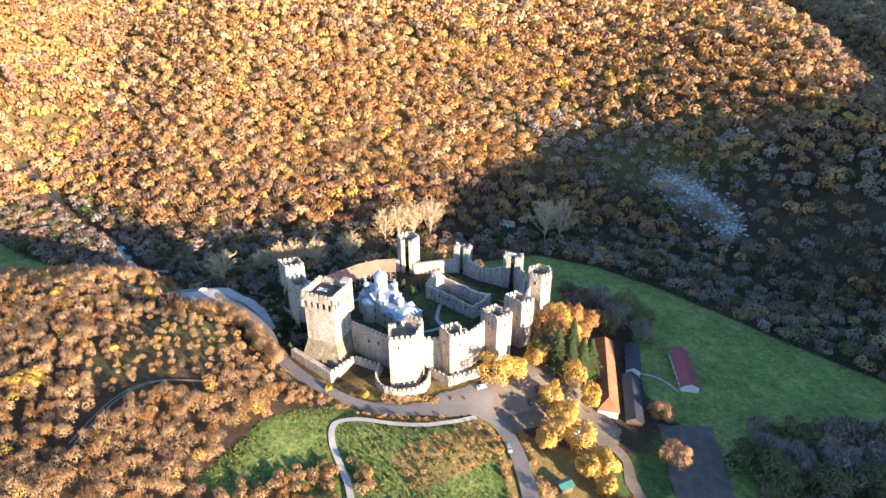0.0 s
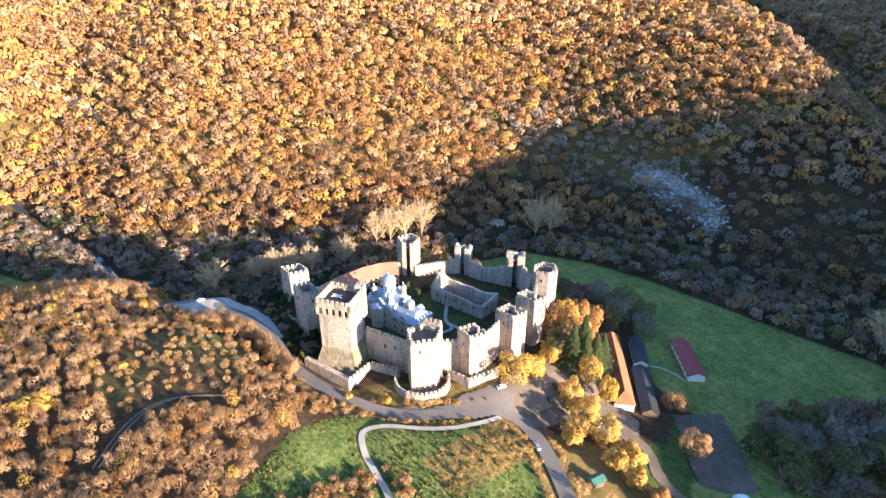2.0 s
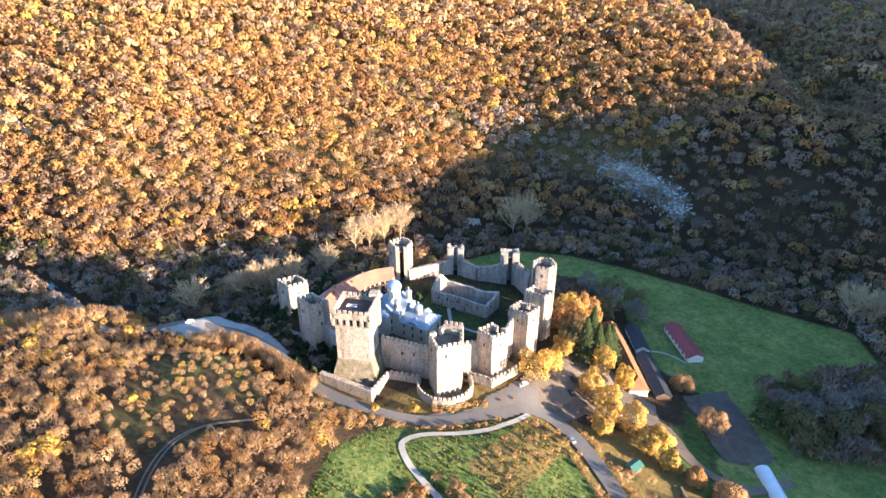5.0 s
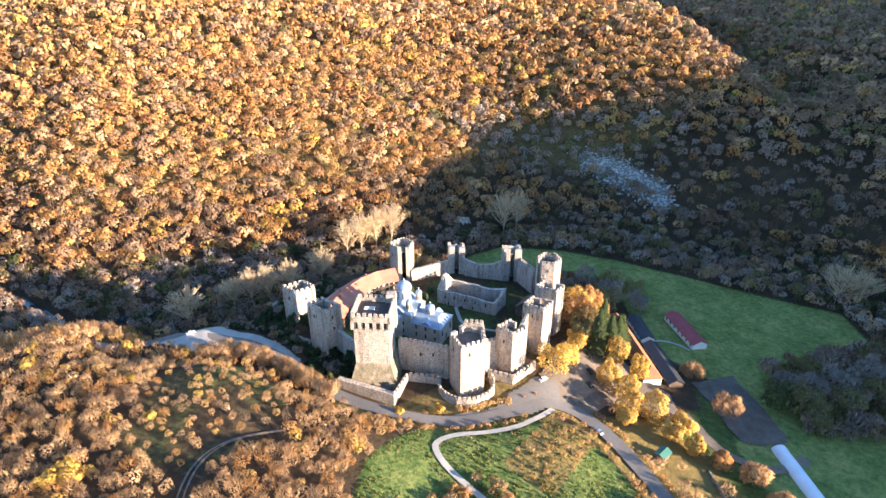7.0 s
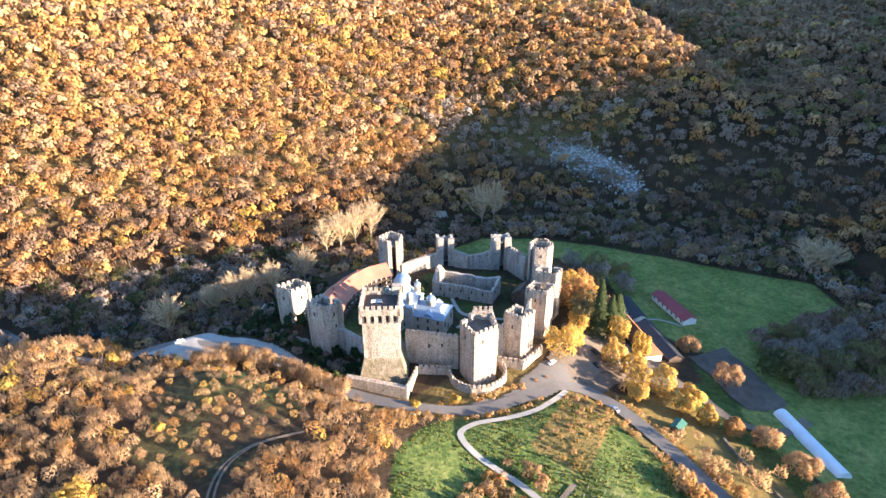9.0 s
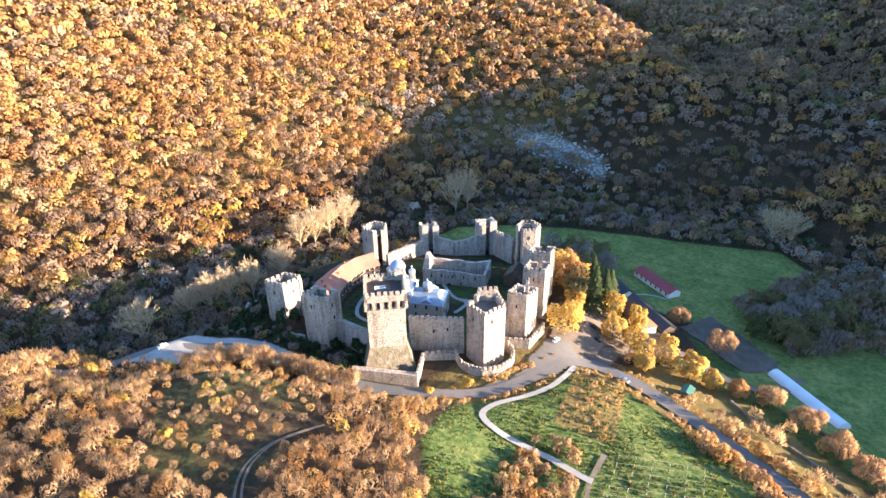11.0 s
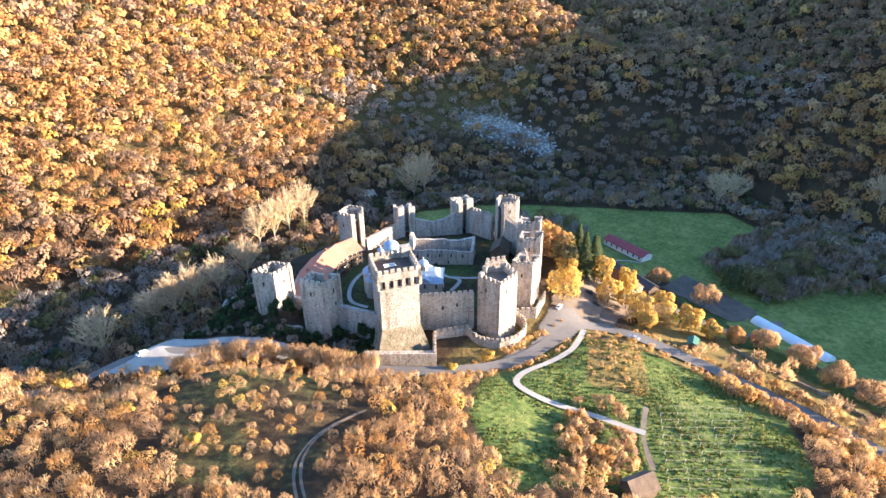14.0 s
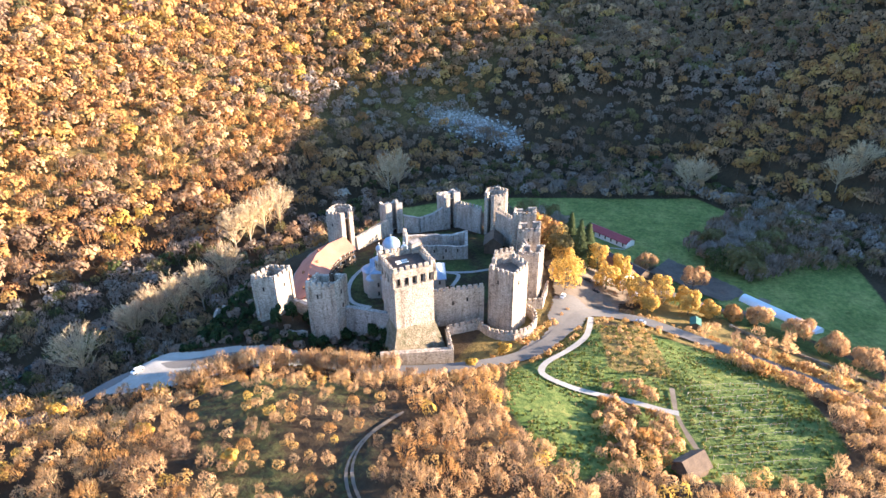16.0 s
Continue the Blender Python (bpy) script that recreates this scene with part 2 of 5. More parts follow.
TRACK = [(-94, 176), (-106, 174), (-115, 170), (-120, 164), (-123, 154), (-124, 140)]
LAYBY = [(-148, 266), (-146, 279), (-122, 276), (-104, 263), (-92, 249), (-85, 236), (-92, 230), (-104, 239), (-118, 247), (-134, 256)]
RIVER = [(-380, 488), (-345, 466), (-290, 414), (-248, 382), (-226, 357), (-205, 335), (-185, 338), (-140, 352), (-90, 368), (-30, 385), (50, 392), (110, 384), (170, 350), (230, 290), (250, 230), (262, 170)]
FORT = [(-72, 212), (-50, 196), (-30, 190), (-20, 186), (-8, 190), (2, 196), (16, 203), (30, 217), (44, 230), (56, 258), (46, 290), (14, 306), (-20, 312), (-60, 290), (-92, 270), (-86, 250)]
MEADOW = [(15, 350), (64, 362), (104, 345), (135, 318), (165, 285), (195, 250), (222, 222), (200, 170), (180, 116), (130, 88), (84, 90), (78, 130), (84, 152), (96, 162), (108, 192), (96, 215), (104, 262), (112, 285), (92, 293), (62, 300), (58, 318), (20, 322)]
MEADOW_WEST = [(-250, 333), (-300, 358), (-350, 392), (-420, 420), (-440, 380), (-340, 330), (-270, 312)]
LAWN = [(-68, 160), (-48, 176), (-36, 178), (8, 176), (20, 160), (24, 130), (20, 104), (-8, 86), (-30, 86), (-50, 104), (-60, 120), (-80, 130)]
FIELD = [(96, 194), (120, 194), (112, 150), (88, 152)]
SCREE = [(158, 446), (172, 440), (190, 424), (206, 394), (216, 374), (206, 360), (196, 358), (192, 378), (178, 398), (168, 410), (162, 428)]
CLEARING = [(-150, 180), (-136, 222), (-113, 233), (-92, 216), (-88, 190), (-98, 168), (-125, 158)]
YARD = [(14, 186), (24, 176), (40, 180), (58, 176), (70, 172), (76, 186), (70, 200), (60, 215), (48, 222), (38, 222), (26, 208), (16, 200)]
COURT = [(-60, 228), (-42, 219), (-24, 206), (0, 208), (24, 224), (36, 240), (46, 264), (34, 284), (8, 296), (-20, 294), (-40, 282), (-66, 258)]


# ---- mesh helpers ----
def part(name, bm, material, parent=None, label=""):
    """Links a bmesh as one mesh object under a thing or part."""
    me = bpy.data.meshes.new(name)
    bm.to_mesh(me)
    bm.free()
    me.materials.append(material)
    ob = new(name, me)
    ob.parent = parent
    return tagged(ob, label)


def thing(name, label, category, group="", kind=""):
    return tagged(new(name), label, category, group, kind)


def prism(poly, z0, z1, bm=None, top=None, zbase=None):
    """A solid over a polygon; top: another polygon for the upper ring; z0, z1 numbers or lists."""
    bm = bm or bmesh.new()
    n = len(poly)
    zs0 = z0 if isinstance(z0, (list, tuple)) else [z0] * n
    zs1 = z1 if isinstance(z1, (list, tuple)) else [z1] * n
    lo = [bm.verts.new((x, y, z)) for (x, y), z in zip(poly, zs0)]
    hi = [bm.verts.new((x, y, z)) for (x, y), z in zip(top or poly, zs1)]
    for i in range(n):
        j = (i + 1) % n
        bm.faces.new((lo[i], lo[j], hi[j], hi[i]))
    bm.faces.new(hi)
    bm.faces.new(lo[::-1])
    bmesh.ops.recalc_face_normals(bm, faces=bm.faces)
    return bm


def strip_box(p, q, th, z0, z1, bm=None, z0q=None, z1q=None):
    """A wall slab from p to q; th: thickness toward the left of p to q."""
    (ax, ay), (bx, by) = p, q
    L = math.hypot(bx - ax, by - ay)
    nx, ny = -(by - ay) / L * th, (bx - ax) / L * th
    z0q, z1q = z0 if z0q is None else z0q, z1 if z1q is None else z1q
    return prism([(ax, ay), (bx, by), (bx + nx, by + ny), (ax + nx, ay + ny)], [z0, z0q, z0q, z0], [z1, z1q, z1q, z1], bm)


def box_mesh(name, sx, sy, sz, material, bevel=0.0):
    bm = bmesh.new()
    bmesh.ops.create_cube(bm, size=1, matrix=Matrix.Translation((0, 0, sz / 2)) @ Matrix.Diagonal((sx, sy, sz, 1)))
    if bevel:
        bmesh.ops.bevel(bm, geom=bm.edges[:], offset=bevel, segments=1, affect="EDGES")
    me = bpy.data.meshes.new(name)
    bm.to_mesh(me)
    bm.free()
    me.materials.append(material)
    return me


def put(name, me, parent, m, label=""):
    ob = new(name, me)
    ob.parent, ob.matrix_basis = parent, m
    return tagged(ob, label)


def np_mesh(name, verts, quads, materials, index=None):
    me = bpy.data.meshes.new(name)
    verts, quads = np.asarray(verts, np.float32), np.asarray(quads, np.int32)
    me.vertices.add(len(verts))
    me.vertices.foreach_set("co", verts.ravel())
    me.loops.add(quads.size)
    me.loops.foreach_set("vertex_index", quads.ravel())
    me.polygons.add(len(quads))
    me.polygons.foreach_set("loop_start", np.arange(0, quads.size, 4, dtype=np.int32))
    if index is not None:
        me.polygons.foreach_set("material_index", np.asarray(index, np.int32))
    for m in materials:
        me.materials.append(m)
    me.update(calc_edges=True)
    return me


# ---- the ground sheet ----
def axis(lo, hi, step, a, b):
    core = list(np.arange(lo, hi + 0.1, step))
    left, right, g = [], [], step
    v = lo
    while v > a:
        g *= 1.12
        v -= g
        left.append(v)
    v, g = hi, step
    while v < b:
        g *= 1.12
        v += g
        right.append(v)
    return np.array(left[::-1] + core + right)


def ground_material():
    m, nt, b = nodes_of("hill_ground")
    att = {}
    for k in ("grass", "lifted_pasture", "dry", "scree"):
        a = nt.nodes.new("ShaderNodeAttribute")
        a.attribute_name = k
        att[k] = a.outputs["Fac"]
    n1, n2, n3 = noise_tex(nt, 0.05, 4), noise_tex(nt, 0.5, 5, 0.7), noise_tex(nt, 2.5, 3)
    # litter is near black; shade between trees is mixed into its colour
    litter = mix(nt, 0.5, ramp(nt, n1, [(0.35, (0.035, 0.026, 0.018)), (0.6, (0.08, 0.055, 0.034))]), ramp(nt, n2, [(0.3, (0.02, 0.017, 0.012)), (0.7, (0.1, 0.068, 0.04))]))
    grass = mix(nt, 0.5, ramp(nt, n1, [(0.38, (0.035, 0.075, 0.02)), (0.6, (0.085, 0.125, 0.035))]), ramp(nt, n2, [(0.3, (0.025, 0.05, 0.015)), (0.5, (0.06, 0.1, 0.028)), (0.72, (0.16, 0.16, 0.06))]))
    dry = mix(nt, 0.5, ramp(nt, n1, [(0.35, (0.16, 0.13, 0.05)), (0.6, (0.24, 0.17, 0.06))]), ramp(nt, n2, [(0.3, (0.09, 0.085, 0.03)), (0.7, (0.28, 0.18, 0.07))]))
    # pasture grass, brightened because the meadow lies in shade; half as strong on lawn
    lifted_pasture = mix(nt, 0.5, ramp(nt, n1, [(0.4, (0.13, 0.165, 0.05)), (0.5, (0.2, 0.235, 0.075)), (0.6, (0.29, 0.28, 0.1))]), ramp(nt, n2, [(0.32, (0.05, 0.08, 0.025)), (0.5, (0.15, 0.2, 0.055)), (0.68, (0.32, 0.29, 0.11))]))
    lifted_pasture = mix(nt, 0.65, lifted_pasture, ramp(nt, noise_tex(nt, 0.22, 6, 0.75), [(0.36, (0.42, 0.46, 0.42)), (0.5, (0.9, 0.92, 0.9)), (0.64, (1.3, 1.2, 1.1))]), "MULTIPLY")
    rock = ramp(nt, noise_tex(nt, 0.7, 5, 0.75), [(0.35, (0.12, 0.11, 0.1)), (0.5, (0.38, 0.38, 0.37)), (0.7, (0.6, 0.6, 0.6))])

    def edge(k, jitter=0.5):
        s = nt.nodes.new("ShaderNodeMath")
        s.operation = "MULTIPLY_ADD"
        nt.links.new(n2, s.inputs[0])
        s.inputs[1].default_value = jitter
        nt.links.new(att[k], s.inputs[2])
        r = nt.nodes.new("ShaderNodeMapRange")
        r.inputs["From Min"].default_value, r.inputs["From Max"].default_value = 0.6, 0.9
        nt.links.new(s.outputs[0], r.inputs[0])
        return r.outputs[0]

    c = mix(nt, edge("grass"), litter, grass)
    c = mix(nt, edge("lifted_pasture"), c, lifted_pasture)
    c = mix(nt, edge("dry"), c, dry)
    c = mix(nt, edge("scree"), c, rock)
    nt.links.new(c, b.inputs["Base Color"])
    b.inputs["Roughness"].default_value = 0.95
    b.inputs["Specular IOR Level"].default_value = 0.1
    bump(nt, b, n2, 0.9, 0.8)
    return m


def build_ground():
    xs, ys = axis(-240, 330, 3.0, -2600, 2600), axis(70, 470, 3.0, -2300, 2800)
    X, Y = np.meshgrid(xs, ys)
    Z = terrain(X, Y)
    Z = Z + wobble(X, Y, 9.0) * 0.4 * (inside(COURT, X, Y) < -12)
    d = along(RIVER, X, Y)
    Z = Z - 2.2 * sstep(11, 4, d)
    n, mrow = len(xs), len(ys)
    i = np.arange(n * mrow).reshape(mrow, n)
    quads = np.stack([i[:-1, :-1], i[:-1, 1:], i[1:, 1:], i[1:, :-1]], -1).reshape(-1, 4)
    me = np_mesh("ground", np.stack([X, Y, Z], -1).reshape(-1, 3), quads, [ground_material()])
    feather = lambda poly, w: sstep(-w, w, inside(poly, X, Y))  # noqa: E731
    grass = np.max([feather(MEADOW, 4), feather(MEADOW_WEST, 5), feather(LAWN, 4), feather(COURT, 1) * (0.46 + 0.16 * wobble(X, Y, 5.0)), 0.62 * feather([(58, 170), (84, 176), (95, 196), (98, 160), (80, 120), (70, 85), (58, 85)], 4)], 0)
    # dark green ground, holding the shade between the clearing's shrubs in its colour
    clear_shaded = feather(CLEARING, 6) * (0.41 + 0.12 * wobble(X, Y, 9.0))
    grass = np.maximum(grass, clear_shaded)
    orchard = feather([(-21, 153), (-6, 164), (8, 174), (21, 159), (-10, 135)], 2)
    verge = sstep(11, 6, along(ROAD, X, Y)) * (Y < 200)
    verge = np.maximum(verge, 0.8 * feather([(-50, 200), (-30, 203), (-10, 200), (16, 203), (14, 197), (-4, 188), (-20, 184), (-34, 186)], 2))
    slope = feather([(34, 175), (60, 168), (66, 140), (60, 90), (34, 80)], 5)
    # fallen leaves, brightened so gaps in the lit forest look less shadowed
    fallen_lift = 0.5 * sstep(-14, 10, Z) * sstep(350, 400, Y - 0.12 * X)
    for key, v in (("grass", grass), ("lifted_pasture", np.max([feather(MEADOW, 4), feather(MEADOW_WEST, 5), 0.48 * feather(LAWN, 4)], 0)), ("dry", np.clip(orchard + 0.7 * verge + 0.8 * slope + fallen_lift, 0, 1)), ("scree", feather(SCREE, 7) * 0.5 + feather([(-470, 610), (-430, 600), (-425, 650), (-455, 668)], 8) * 0.8)):
        me.attributes.new(key, "FLOAT", "POINT").data.foreach_set("value", v.ravel().astype(np.float32))
    me.polygons.foreach_set("use_smooth", np.ones(len(me.polygons), bool))
    tagged(new("ground", me), "autumn hillsides, meadows and leaf litter of a river valley", "ground", kind="structure")


def drape(name, line, width, material, lift, label, category, step=2.0, edge=0.0):
    """A strip of paving that follows the ground along a line."""
    pts = [Vector(p) for p in line]
    out = []
    for k in range(len(pts) - 1):
        p0, p1, p2, p3 = pts[max(k - 1, 0)], pts[k], pts[k + 1], pts[min(k + 2, len(pts) - 1)]
        m = max(1, int((p2 - p1).length / step))
        for j in range(m):
            t = j / m
            out.append(0.5 * (2 * p1 + (p2 - p0) * t + (2 * p0 - 5 * p1 + 4 * p2 - p3) * t * t + (3 * p1 - p0 - 3 * p2 + p3) * t ** 3))
    out.append(pts[-1])
    rows, cols = [], 5
    for k, p in enumerate(out):
        d = (out[min(k + 1, len(out) - 1)] - out[max(k - 1, 0)]).normalized()
        nrm = Vector((-d.y, d.x))
        w = width * (1 + edge * math.sin(k * 1.7) * 0.5 + edge * math.sin(k * 0.6))
        zc = max(ground_z(*(p + nrm * w * s)) for s in (-0.5, 0, 0.5)) if material is not WATER else ground_z(*p)
        rows.append([(*(p + nrm * w * (c / (cols - 1) - 0.5)), zc * 0.6 + 0.4 * ground_z(*(p + nrm * w * (c / (cols - 1) - 0.5))) + lift if material is not WATER else zc + lift) for c in range(cols)])
    v = np.array(rows).reshape(-1, 3)
    i = np.arange(len(v)).reshape(-1, cols)
    quads = np.stack([i[:-1, :-1], i[:-1, 1:], i[1:, 1:], i[1:, :-1]], -1).reshape(-1, 4)
    return tagged(new(name, np_mesh(name, v, quads[:, ::-1], [material])), label, category, kind="structure")


def drape_area(name, poly, material, lift, label, category, step=1.0):
    xs = np.arange(min(p[0] for p in poly), max(p[0] for p in poly) + step, step)
    ys = np.arange(min(p[1] for p in poly), max(p[1] for p in poly) + step, step)
    X, Y = np.meshgrid(xs, ys)
    keep = inside(poly, (X[:-1, :-1] + step / 2), (Y[:-1, :-1] + step / 2)) > wobble(X[:-1, :-1], Y[:-1, :-1], 4) * 0.8
    i = np.arange(X.size).reshape(X.shape)
    quads = np.stack([i[:-1, :-1], i[:-1, 1:], i[1:, 1:], i[1:, :-1]], -1)[keep]
    me = np_mesh(name, np.stack([X, Y, terrain(X, Y) + 0.45 + lift], -1).reshape(-1, 3), quads, [material])
    bm = bmesh.new()
    bm.from_mesh(me)
    bmesh.ops.delete(bm, geom=[v for v in bm.verts if not v.link_faces], context="VERTS")
    bm.to_mesh(me)
    bm.free()
    return tagged(new(name, me), label, category, kind="structure")


build_ground()
drape("road", ROAD, 6.2, ASPHALT, 0.5, "grey asphalt road curving below the fortress", "road")
drape("yard", LANE, 4.5, DUST, 0.45, "dusty lane from the yard down past the sheds", "lane", edge=0.12)
drape("road_line", ROAD[4:], 0.28, PAINT, 0.53, "faded white centre line on the road", "road marking")
drape("footpath", PATHWAY, 2.3, GRAVEL, 0.55, "pale gravel footpath curving round the lawn", "path")
drape("stairway", STAIR, 1.4, DUST, 0.5, "straight worn stone path down the slope", "path", edge=0.2)
for off in (-0.9, 0.9):
    drape("wheel_track", [(x + off, y) for x, y in TRACK], 0.7, DUST, 0.45, "worn wheel rut through the scrub", "track", edge=0.2)
drape("river", RIVER, 5.0, WATER, -1.2, "dark shallow river with ripples", "river", edge=0.15)
drape_area("parking", YARD, DUST, 0.0, "dusty paved parking yard beside the fortress", "yard")
drape_area("forecourt", [(-34, 180), (-29, 185), (-18, 183.5), (-8, 186.5), (0, 192), (14, 199), (22, 194), (18, 182), (2, 178.5), (-18, 176.8)], ASPHALT, 0.08, "asphalt forecourt below the gate tower", "forecourt")
for _line in ([(-3, 263), (-4.5, 249), (-2, 241.5), (-12, 236)], [(-4.5, 247.5), (4, 240), (12, 236), (24, 231)], [(-50, 246), (-53, 254), (-49, 263), (-40, 272), (-28, 278)]):
    drape("court_path", _line, 1.8, GRAVEL, 0.35, "pale paved courtyard path", "path")
drape("garden_path", [(98, 230), (105, 228), (110, 223), (113, 217)], 1.3, GRAVEL, 0.4, "narrow pale path between the barns", "path")
drape_area("field", FIELD, SOIL, -0.1, "dark ploughed vegetable field", "field")
drape_area("lay_by", LAYBY, GRAVEL, 0.1, "pale gravel lay-by beside the road", "lay-by")


# ---- fortress ----
MERLON = box_mesh("merlon", 1.5, 0.8, 1.5, STONE, 0.08)
MERLON_GREY = box_mesh("merlon_grey", 1.5, 0.8, 1.5, STONE_GREY, 0.08)
LOOP = box_mesh("window", 0.7, 0.3, 1.7, DARK, 0.02)
LOOP_FRAME = box_mesh("window_frame", 1.1, 0.2, 2.1, STONE, 0.03)


def facing(p, q):
    return math.degrees(math.atan2(q[1] - p[1], q[0] - p[0]))


def merlons(parent, p, q, z, me=MERLON, inset=0.4, pitch=2.4, skip=()):
    """Battlements along the outer edge p to q; the outside is to the right."""
    L = math.hypot(q[0] - p[0], q[1] - p[1])
    n = max(2, round(L / pitch))
    dx, dy = (q[0] - p[0]) / L, (q[1] - p[1]) / L
    for k in range(n):
        if k in skip:
            continue
        s = (k + 0.5) * L / n
        h = 1.0 + random.uniform(-0.12, 0.1)
        put("merlon", me, parent, pose(p[0] + dx * s - dy * inset, p[1] + dy * s + dx * inset, z - 0.02, 0, 0, facing(p, q) + random.uniform(-1.5, 1.5)) @ Matrix.Diagonal((L / n / pitch * random.uniform(0.92, 1.06), 1, h, 1)))


def loophole(parent, p, q, s, z, w=1.0):
    """A small dark window with a stone surround on the face p to q."""
    L = math.hypot(q[0] - p[0], q[1] - p[1])
    x, y = p[0] + (q[0] - p[0]) * s, p[1] + (q[1] - p[1]) * s
    nx, ny = (q[1] - p[1]) / L, -(q[0] - p[0]) / L
    f = put("window", LOOP_FRAME, parent, pose(x + nx * 0.02, y + ny * 0.02, z, 0, 0, facing(p, q)) @ Matrix.Diagonal((w, 1, 1, 1)))
    put("opening", LOOP, f, pose(0, -0.05, 0.2))


def jagged(p, q, th, z0, tops):
    """One slab from p to q with a broken top line."""
    bm, k = bmesh.new(), len(tops) - 1
    L = math.hypot(q[0] - p[0], q[1] - p[1])
    n = (-(q[1] - p[1]) / L * th, (q[0] - p[0]) / L * th)
    rings = []
    for j, z in enumerate(tops):
        x, y = p[0] + (q[0] - p[0]) * j / k, p[1] + (q[1] - p[1]) * j / k
        rings.append([bm.verts.new(v) for v in ((x, y, z0), (x + n[0], y + n[1], z0), (x + n[0], y + n[1], z - 0.15), (x, y, z))])
    for r0, r1 in zip(rings, rings[1:]):
        for e in range(4):
            bm.faces.new((r0[e], r0[(e + 1) % 4], r1[(e + 1) % 4], r1[e]))
    bm.faces.new(rings[0])
    bm.faces.new(rings[-1])
    bmesh.ops.recalc_face_normals(bm, faces=bm.faces)
    return bm


def tower(label, poly, ztop, zfloor=None, slot=None, th=1.6, material=STONE, windows=(), spikes=(), ruined=0.0, base=3.0, merlon=True):
    """A hollow tower: one wall slab a side, a floor inside, battlements; poly runs with the outside on its right.
    slot: the side left open by a tall gap; spikes: sides whose wall stands higher."""
    t = thing("tower", label, "tower", "towers of the fortress")
    n = len(poly)
    zb = min(ground_z(*p) for p in poly) - base
    me = MERLON_GREY if material is STONE_GREY else MERLON
    par = ztop - 1.45
    for i in range(n):
        p, q = poly[i], poly[(i + 1) % n]
        top = par + (2.2 if i in spikes else 0)
        if i == slot:
            L = math.hypot(q[0] - p[0], q[1] - p[1])
            g = min(2.6, L * 0.36)
            a = (0.5 - g / L / 2)
            m1 = (p[0] + (q[0] - p[0]) * a, p[1] + (q[1] - p[1]) * a)
            m2 = (p[0] + (q[0] - p[0]) * (1 - a), p[1] + (q[1] - p[1]) * (1 - a))
            part("wall", strip_box(p, m1, th, zb, top + 1.2), material, t)
            part("wall", strip_box(m2, q, th, zb, top + 0.6), material, t)
            continue
        if ruined:
            part("wall", jagged(p, q, th, zb, [top + random.uniform(-ruined, ruined * 0.4) for _ in range(7)]), material, t, "broken wall top")
        else:
            part("wall", strip_box(p, q, th, zb, top), material, t)
            if merlon:
                merlons(t, p, q, top, me)
    cx, cy = sum(p[0] for p in poly) / n, sum(p[1] for p in poly) / n
    ins = [(cx + (x - cx) * 0.86, cy + (y - cy) * 0.86) for x, y in poly]
    zf = zfloor if zfloor is not None else par - 2.2
    part("floor", prism(ins, zf - 0.4, zf), FLOOR, t, "dark sunken tower floor")
    for i, s, z in windows:
        loophole(t, poly[i], poly[(i + 1) % n], s, z)
    return t


def curtain(label, pts, tops, th=1.8, material=STONE, battled=True, depth=2.5, windows=()):
    w = thing("curtain_wall", label, "wall", "fortress walls")
    me = MERLON_GREY if material is STONE_GREY else MERLON
    for (p, q), (za, zb) in zip(zip(pts, pts[1:]), zip(tops, tops[1:])):
        part("wall", strip_box(p, q, th, min(ground_z(*p), ground_z(*q)) - depth, za, None, None, zb), material, w)
        if battled:
            merlons(w, p, q, (za + zb) / 2, me, pitch=2.3)
    for i, s, z in windows:
        loophole(w, pts[i], pts[i + 1], s, z)
    return w


def rot_rect(c, a, s0, s1, w0, w1):
    """Corners of a rectangle about c with axis a: along s0..s1, across w0..w1, outside on the right."""
    b = (-a[1], a[0])
    f = lambda s, w: (c[0] + a[0] * s + b[0] * w, c[1] + a[1] * s + b[1] * w)  # noqa: E731
    return [f(s0, w0), f(s1, w0), f(s1, w1), f(s0, w1)]


